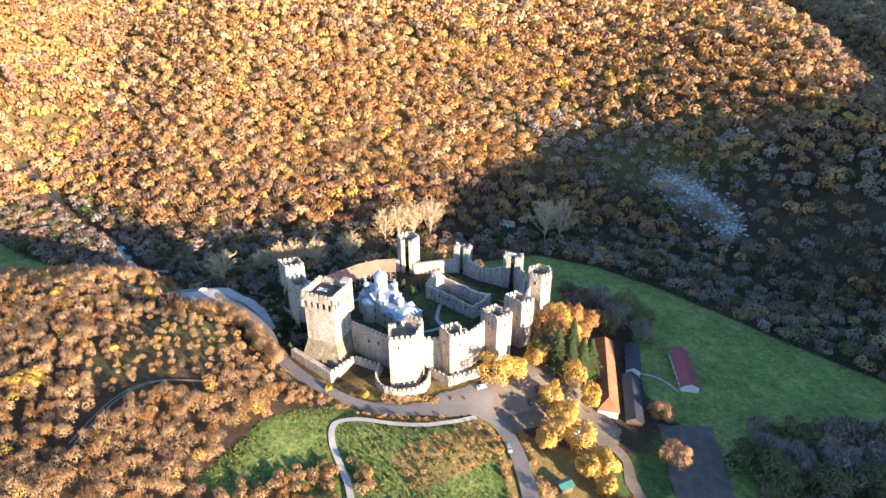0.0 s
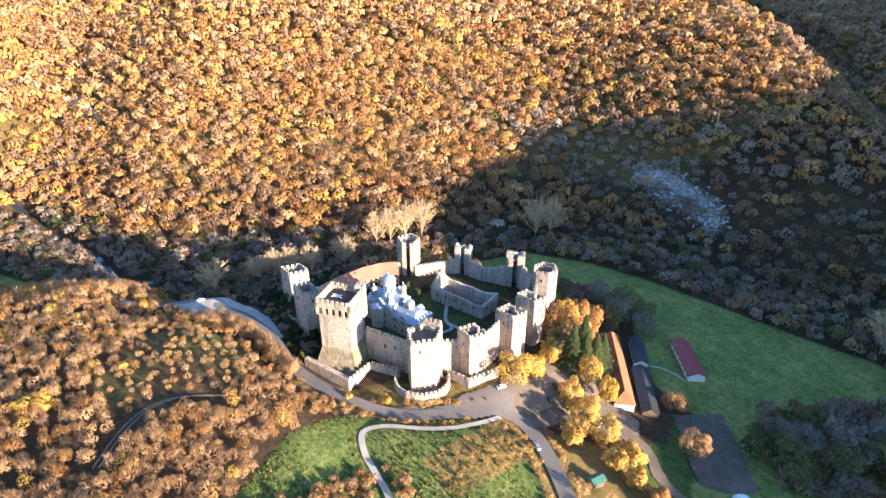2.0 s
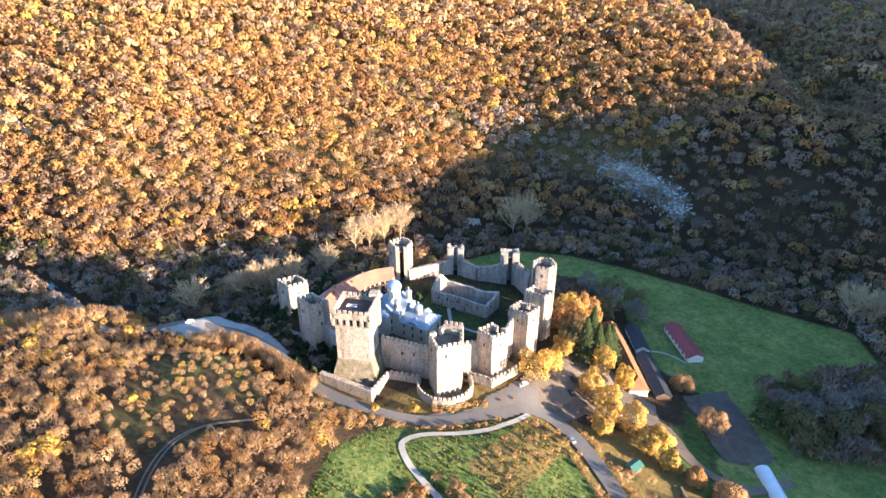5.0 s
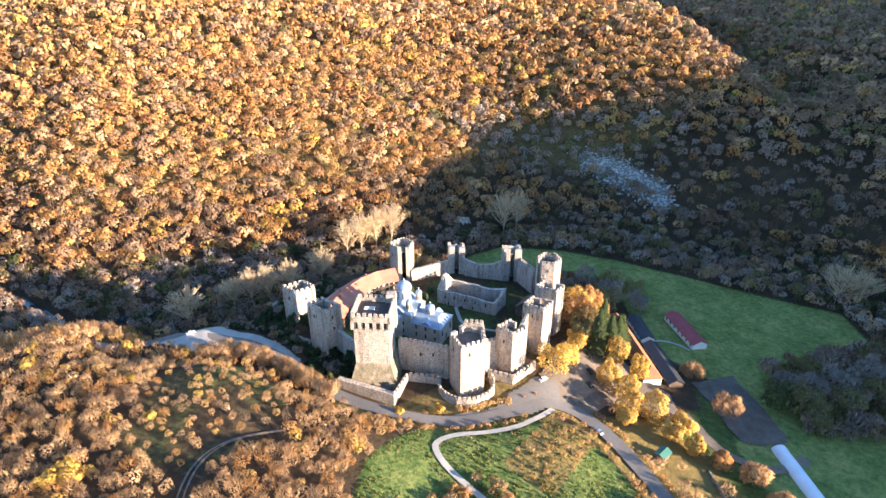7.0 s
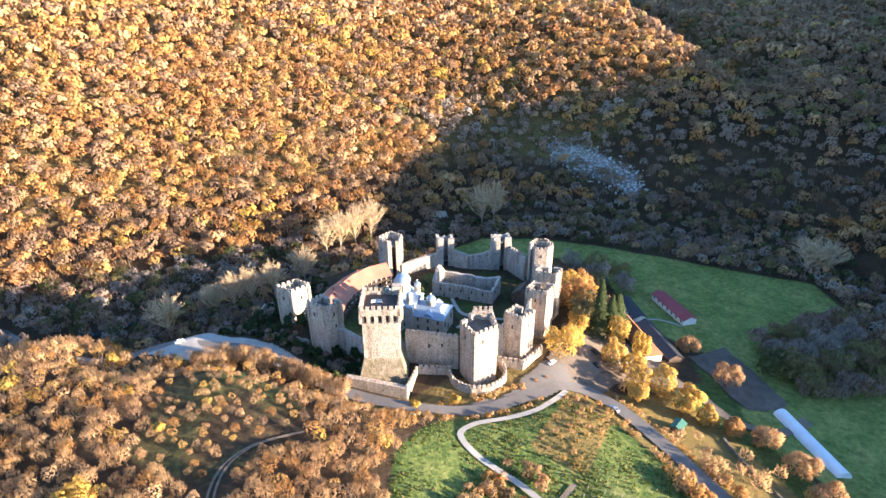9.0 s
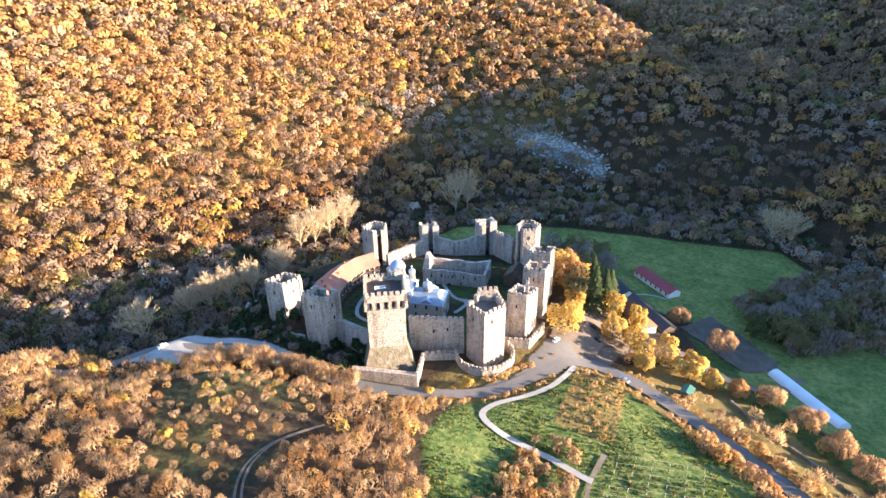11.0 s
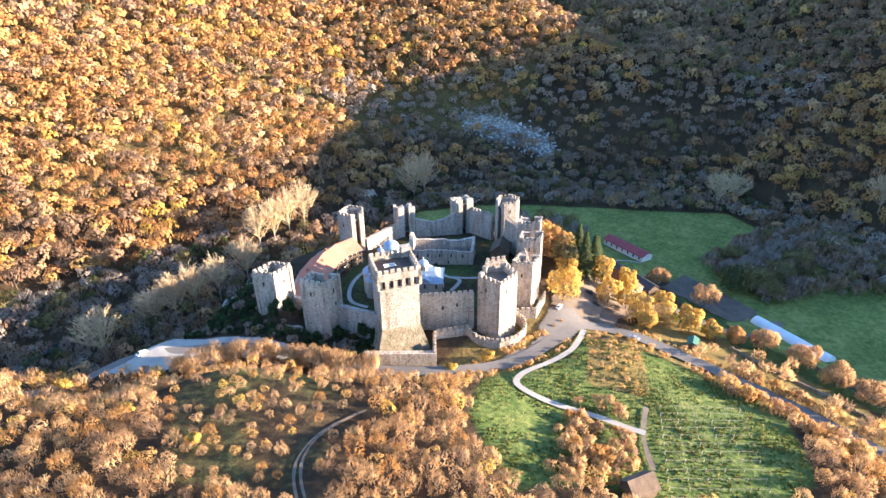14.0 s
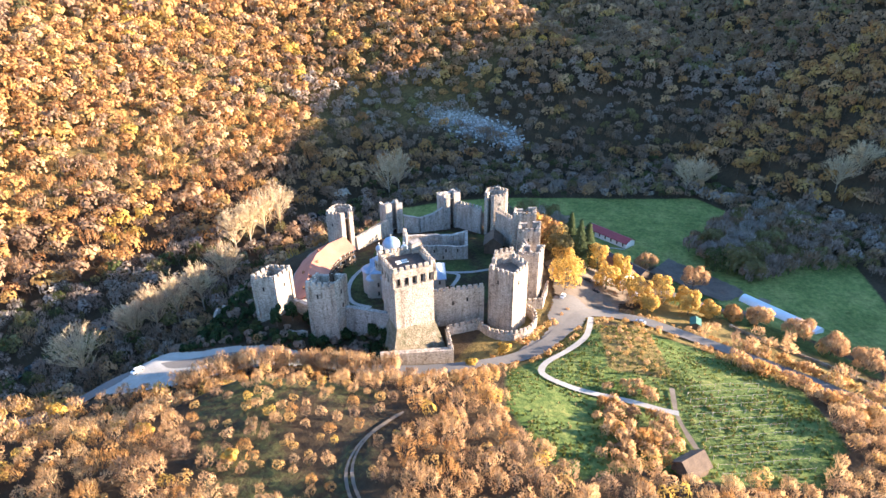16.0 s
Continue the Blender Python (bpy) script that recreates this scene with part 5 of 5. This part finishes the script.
for k, (x, y, h) in enumerate([(-87, 256.5, 10), (-81, 255, 9), (-76, 251, 8), (-63, 228, 9), (-60.5, 223.5, 8), (-70, 236, 5)]):
    tree("ivy_mass", "dark green ivy climbing the fortress wall", x, y, h, 2.6, "ivy", 700, 0.3, 0.0, 9, 4, seed=95 + k, group="ivy on the walls")
for k, (x, y) in enumerate([(-18, 268), (-14, 274), (-24, 274)]):
    tree("court_fir", "dark green conifer in the courtyard", x, y, 9, 2.2, "fir", 420, 0.34, 0.05, 6, 3, seed=90 + k, group="courtyard conifers")


def shrubs(name, label, category, pts, sizes, palette, seed, n=110, h=2.6, spread=1.5, leaf=0.24, twig=0.0):
    rng = np.random.default_rng(seed)
    temps = [template(400 + seed * 7 + k, n, h, spread, 0.0, leaf * (0.4 if twig else 1), 5, 3, twig, r=0.07) for k in range(3)]
    p = np.array(pts)
    pos = np.stack([p[:, 0], p[:, 1], terrain(p[:, 0], p[:, 1]) - 0.1], -1)
    wood(name, label, category, pos, np.array(sizes), rng.integers(0, 3, len(p)), rng.integers(0, len(palette), len(p)), temps, palette, seed=seed)


_r = np.random.default_rng(77)
_x, _y = scatter(-24, 20, 124, 178, 3.4, _r)
_k = (inside([(-20, 153), (-6, 163), (8, 173), (20, 159), (-10, 136)], _x, _y) > 0) & (_r.random(_x.size) < 0.75) & (along(PATHWAY, _x, _y) > 3) & (along(ROAD, _x, _y) > 5)
shrubs("orchard_shrubs", "dry yellow-brown orchard shrubs and tall weeds", "shrubs", np.stack([_x[_k], _y[_k]], -1), _r.uniform(0.35, 0.95, _k.sum()), ["tan", "gold", "olive", "tan"], 3, 90, 2.6, 1.5, 0.2, 0.5)
_x, _y = scatter(-70, 60, 60, 190, 2.2, _r)
_d, _e = along(ROAD, _x, _y), along(PATHWAY, _x, _y)
_k = (((_d > 4.2) & (_d < 8) & (_y < 212) & (_x > -72) & (_e > 2.5)) | ((_d > 4.5) & (_d < 13) & (_y < 132) & (_x < 27))) & (inside(YARD, _x, _y) < -1) & (_r.random(_x.size) < 0.6)
shrubs("verge_shrubs", "rusty hedge of bare shrubs along the road", "hedge", np.stack([_x[_k], _y[_k]], -1), _r.uniform(0.6, 1.0, _k.sum()) * np.where(_y[_k] < 128, 2.0, 1.0), ["tan", "orange", "gold", "tan"], 4, 110, 2.6, 1.5, 0.2, 0.5)
_s = _r.uniform(0, 1, 64)
_x, _y = np.interp(_s, [0, 0.3, 0.6, 1], [-130, -108, -92, -74]), np.interp(_s, [0, 0.3, 0.6, 1], [249, 240, 226, 202])
shrubs("roadside_row", "row of slim copper-leaved trees lining the road", "tree row", np.stack([_x + _r.uniform(-2, 2, 64), _y + _r.uniform(-2, 2, 64)], -1), _r.uniform(2.2, 3.4, 64), ["tan", "tan", "tan"], 5, 230, 3.4, 1.2, 0.055, 0.4)
_x, _y = scatter(-140, -55, 205, 318, 2.6, _r)
_bank = [(-140, 278), (-110, 274), (-96, 256), (-80, 226), (-70, 216), (-60, 218), (-66, 238), (-74, 240), (-82, 250), (-92, 264), (-84, 276), (-60, 292), (-62, 312), (-100, 312), (-140, 305)]
_k = (inside(_bank, _x, _y) > 0) & (inside(LAYBY, _x, _y) < -1.5) & (along(ROAD, _x, _y) > 4.5) & (_r.random(_x.size) < 0.8)
# very dark ivy over the bank also stands for the keep's shadow there
shrubs("bank_ivy", "dark green ivy and bramble on the bank west of the keep", "ivy", np.stack([_x[_k], _y[_k]], -1), _r.uniform(0.6, 1.6, _k.sum()), ["ivy", "green", "ivy", "mauve"], 6)


_x, _y = scatter(-72, -18, 112, 152, 3.0, _r)
_k = (inside([(-30, 148), (-22, 137), (-46, 117), (-58, 118), (-70, 128), (-52, 140)], _x, _y) > 0) & (along(PATHWAY, _x, _y) > 2.5) & (along(STAIR, _x, _y) > 2.5) & (_r.random(_x.size) < 0.7)
shrubs("lawn_scrub", "copper-brown bare scrub growing over the lower lawn", "scrub", np.stack([_x[_k], _y[_k]], -1), _r.uniform(0.9, 1.8, _k.sum()), ["tan", "orange", "tan", "brown"], 9, 150, 2.6, 1.5, 0.2, 0.5)


def rocks(name, label, category, pts, size, material, seed):
    """Loose angular rocks, each a squashed and jittered block."""
    rng = np.random.default_rng(seed)
    cube = np.array([(x, y, z) for x in (-1, 1) for y in (-1, 1) for z in (-1, 1)], float)
    quads = np.array([(0, 1, 3, 2), (4, 6, 7, 5), (0, 4, 5, 1), (2, 3, 7, 6), (0, 2, 6, 4), (1, 5, 7, 3)])
    V, Q = [], []
    for k, (x, y, s) in enumerate(pts):
        v = cube * rng.uniform(0.55, 1.0, (8, 3)) * np.array([1, rng.uniform(0.6, 1), rng.uniform(0.4, 0.8)]) * s * size
        a = rng.uniform(0, 6.28)
        v = np.stack([v[:, 0] * math.cos(a) - v[:, 1] * math.sin(a), v[:, 0] * math.sin(a) + v[:, 1] * math.cos(a), v[:, 2]], -1)
        V.append(v + np.array([x, y, ground_z(x, y) + 0.15 * s * size]))
        Q.append(quads + 8 * k)
    tagged(new(name, np_mesh(name, np.concatenate(V), np.concatenate(Q), [material])), label, category, kind="stuff")


_x, _y = _r.uniform(150, 222, 2600), _r.uniform(352, 452, 2600)
_k = inside(SCREE, _x, _y) > _r.uniform(-3, 5, 2600)
rocks("scree_rocks", "tumbled white limestone rocks on the slope", "rocks", list(zip(_x[_k], _y[_k], _r.uniform(0.3, 1.3, _k.sum()))), 1.0, ROCK, 5)


def cliff(line, height, label, seed):
    rng = np.random.default_rng(seed)
    pts = [Vector(p) for p in line]
    bm, cols = bmesh.new(), []
    fine = [pts[k].lerp(pts[k + 1], j / 6) for k in range(len(pts) - 1) for j in range(6)] + [pts[-1]]
    for k, p in enumerate(fine):
        top = height * rng.uniform(0.55, 1.0) * math.sin(math.pi * (k + 0.6) / (len(fine) + 0.2)) ** 0.5
        z = ground_z(*p) - 4
        cols.append([bm.verts.new((p.x + rng.uniform(-1.6, 1.6) - 3 * f, p.y + rng.uniform(-1.6, 1.6) + 5 * f, z + (top + 4) * f)) for f in (0, 0.2, 0.4, 0.6, 0.8, 1.0)] + [bm.verts.new((p.x - 8, p.y + 14, z + 2))])
    for c0, c1 in zip(cols, cols[1:]):
        for e in range(6):
            bm.faces.new((c0[e], c1[e], c1[e + 1], c0[e + 1]))
    bmesh.ops.recalc_face_normals(bm, faces=bm.faces)
    ob = part("cliff", bm, CLIFF)
    tagged(ob, label, "cliff", kind="structure")


cliff([(-396, 628), (-384, 606), (-370, 592)], 20, "sunlit pale limestone cliff in the forest", 1)
cliff([(-368, 600), (-346, 590), (-322, 572), (-306, 556)], 16, "grey limestone cliff band above the gorge", 2)
cliff([(-348, 502), (-336, 508), (-322, 512), (-312, 520)], 10, "pale eroded bank beside the river", 3)
cliff([(44, 398), (50, 400), (56, 399)], 6, "white rock outcrop on the river bank", 4)


def trellis(p, q, k):
    t = thing("trellis_row", "thin row of vineyard posts and wires on grass", "trellis", "vineyard rows")
    L = math.hypot(q[0] - p[0], q[1] - p[1])
    n = int(L / 5)
    pts = [(p[0] + (q[0] - p[0]) * j / n, p[1] + (q[1] - p[1]) * j / n) for j in range(n + 1)]
    for x, y in pts:
        put("post", POST, t, pose(x, y, ground_z(x, y) - 0.2))
    for a, b in zip(pts, pts[1:]):
        za, zb = ground_z(*a), ground_z(*b)
        part("wire", strip_box(a, b, 0.05, za + 1.35, za + 1.41, None, zb + 1.35, zb + 1.41), PALE_BARK, t)


POST = box_mesh("post", 0.14, 0.14, 1.9, PALE_BARK)
for k in range(12):
    f = k / 11
    trellis((-13 - f * 35, 130 - f * 24), (8 - f * 34, 114 - f * 24), k)


def dry_wall(line, high):
    """A rough dry-stone terrace wall: one uneven course of blocks after another, stepping down the slope."""
    rng = np.random.default_rng(41)
    t = thing("terrace_wall", "low dark dry-stone terrace wall on the grassy slope", "wall")
    block = box_mesh("stone", 1.0, 0.8, 0.5, SCARP, 0.09)
    for p, q in zip(line, line[1:]):
        L = math.hypot(q[0] - p[0], q[1] - p[1])
        n = int(L / 1.5)
        for k in range(n):
            for c in range(high):
                f = (k + 0.5 + 0.5 * (c % 2)) / n
                x, y = p[0] + (q[0] - p[0]) * f + rng.uniform(-0.12, 0.12), p[1] + (q[1] - p[1]) * f
                put("stone", block, t, pose(x, y, ground_z(x, y) - 0.1 + c * 0.46, 0, 0, facing(p, q) + rng.uniform(-9, 9)) @ Matrix.Diagonal((rng.uniform(1.2, 1.7), rng.uniform(0.8, 1.3), rng.uniform(0.8, 1.15), 1)))


dry_wall([(59, 140), (55, 127), (53.5, 115), (51.5, 100), (48, 84)], 3)


def tufts(name, label, poly, n, seed, tone):
    """Tussocks of grass: a few leaning blades each."""
    rng = np.random.default_rng(seed)
    xs, ys = [p[0] for p in poly], [p[1] for p in poly]
    x, y = rng.uniform(min(xs), max(xs), n), rng.uniform(min(ys), max(ys), n)
    k = (inside(poly, x, y) > 0.5) & (along(PATHWAY, x, y) > 1.8) & (along(STAIR, x, y) > 1.6) & (along(ROAD, x, y) > 3.6) & (wobble(x, y, 6.0) + rng.normal(size=n) * 0.4 > -0.1)
    x, y = x[k], y[k]
    z = terrain(x, y)
    V = []
    for _ in range(4):
        a, l, h = rng.uniform(0, 6.28, x.size), rng.uniform(0.15, 0.5, x.size), rng.uniform(0.2, 0.75, x.size)
        w = rng.uniform(0.15, 0.4, x.size)
        ca, sa = np.cos(a), np.sin(a)
        V.append(np.stack([np.stack([x - sa * w, y + ca * w, z], -1), np.stack([x + sa * w, y - ca * w, z], -1), np.stack([x + sa * w * 0.5 + ca * l, y - ca * w * 0.5 + sa * l, z + h], -1), np.stack([x - sa * w * 0.5 + ca * l, y + ca * w * 0.5 + sa * l, z + h], -1)], 1))
    v = np.concatenate(V).reshape(-1, 3)
    tagged(new(name, np_mesh(name, v, np.arange(len(v)).reshape(-1, 4), [LEAF[tone]])), label, "grass", kind="stuff")


LEAF["lawn"] = leaf_mat("grass_blades", (0.13, 0.16, 0.04), 0.4, 0.3)
LEAF["hay"] = leaf_mat("dry_grass_blades", (0.26, 0.22, 0.09), 0.4, 0.2)
tufts("lawn_grass", "uneven green grass on the slope", LAWN, 5500, 21, "lawn")
tufts("dry_grass", "tufts of dry straw-coloured grass", LAWN, 1800, 22, "hay")


# ---- parked cars ----
def car_at(x, y, ang, material, label):
    t = thing("parked_car", label, "car", "parked cars")
    t.matrix_basis = pose(x, y, ground_z(x, y) + 0.52, 0, 0, ang)
    bm = bmesh.new()
    prof = [(-2.1, 0.3), (-2.1, 0.85), (-1.5, 0.95), (-0.9, 1.42), (0.6, 1.42), (1.2, 0.95), (2.05, 0.8), (2.1, 0.3)]
    L = [bm.verts.new((px, -0.85 + (0.12 if pz > 1 else 0), pz)) for px, pz in prof]
    R = [bm.verts.new((px, 0.85 - (0.12 if pz > 1 else 0), pz)) for px, pz in prof]
    for k in range(8):
        bm.faces.new((L[k], L[(k + 1) % 8], R[(k + 1) % 8], R[k]))
    bm.faces.new(L)
    bm.faces.new(R)
    bmesh.ops.recalc_face_normals(bm, faces=bm.faces)
    part("body", bm, material, t)
    part("windscreen", prism([(0.68, -0.7), (1.1, -0.75), (1.1, 0.75), (0.68, 0.7)], [1.39, 1.06, 1.06, 1.39], [1.41, 1.08, 1.08, 1.41]), GLASS, t)
    part("rear_window", prism([(-1.4, -0.75), (-0.96, -0.7), (-0.96, 0.7), (-1.4, 0.75)], [1.05, 1.39, 1.39, 1.05], [1.07, 1.42, 1.42, 1.07]), GLASS, t)
    for sx in (-1.3, 1.3):
        for sy in (-0.8, 0.8):
            w = bmesh.new()
            bmesh.ops.create_cone(w, cap_ends=True, segments=12, radius1=0.33, radius2=0.33, depth=0.22, matrix=pose(sx, sy, 0.33, 90, 0, 0))
            part("wheel", w, TYRE, t)


GLASS = two_scale("car_glass", (0.02, 0.025, 0.03), (0.03, 0.035, 0.04), (0.04, 0.045, 0.05), 1, 3, 0.1, 0, 0.01)
TYRE = two_scale("tyre_rubber", (0.015, 0.015, 0.015), (0.02, 0.02, 0.02), (0.03, 0.03, 0.03), 1, 6)
CAR_WHITE = two_scale("white_car_paint", (0.7, 0.7, 0.7), (0.75, 0.75, 0.75), (0.8, 0.8, 0.8), 0.5, 2, 0.3, 0, 0.01)
CAR_DARK = two_scale("dark_car_paint", (0.02, 0.02, 0.025), (0.03, 0.03, 0.035), (0.04, 0.04, 0.045), 0.5, 2, 0.3, 0, 0.01)
CAR_SILVER = two_scale("silver_car_paint", (0.4, 0.41, 0.43), (0.48, 0.49, 0.51), (0.55, 0.56, 0.58), 0.5, 2, 0.3, 0, 0.01, 0.5)
car_at(25, 164, 100, CAR_SILVER, "silver car parked by the road below the fortress")
car_at(16, 196, 20, CAR_WHITE, "white car parked at the foot of the wall")
car_at(37, 192, 100, CAR_DARK, "dark car parked in the yard")
car_at(41, 199, 100, CAR_DARK, "dark car parked under the trees")
car_at(56, 181, 60, CAR_WHITE, "white car parked beside the lane")
car_at(-134, 270, 20, CAR_WHITE, "white van parked in the lay-by")

# bare shrubs along the meadow's edges
_x, _y = scatter(46, 256, 110, 345, 4.0, _r)
_k = ((inside([(74, 272), (92, 270), (96, 290), (84, 318), (70, 318)], _x, _y) > 0) | (inside([(128, 190), (160, 197), (200, 189), (250, 158), (200, 124), (172, 118), (150, 136), (122, 152)], _x, _y) > 0)) & (inside(YARD, _x, _y) < -2) & (inside(FORT, _x, _y) < -3) & (inside(FIELD, _x, _y) < -2) & (_r.random(_x.size) < 0.6)
shrubs("meadow_shrubs", "grey-brown bare shrubs along the edge of the meadow", "shrubs", np.stack([_x[_k], _y[_k]], -1), _r.uniform(1.4, 3.6, _k.sum()), ["brown", "mauve", "olive", "mauve"], 8, 130, 3.0, 1.5, 0.24, 0.5)
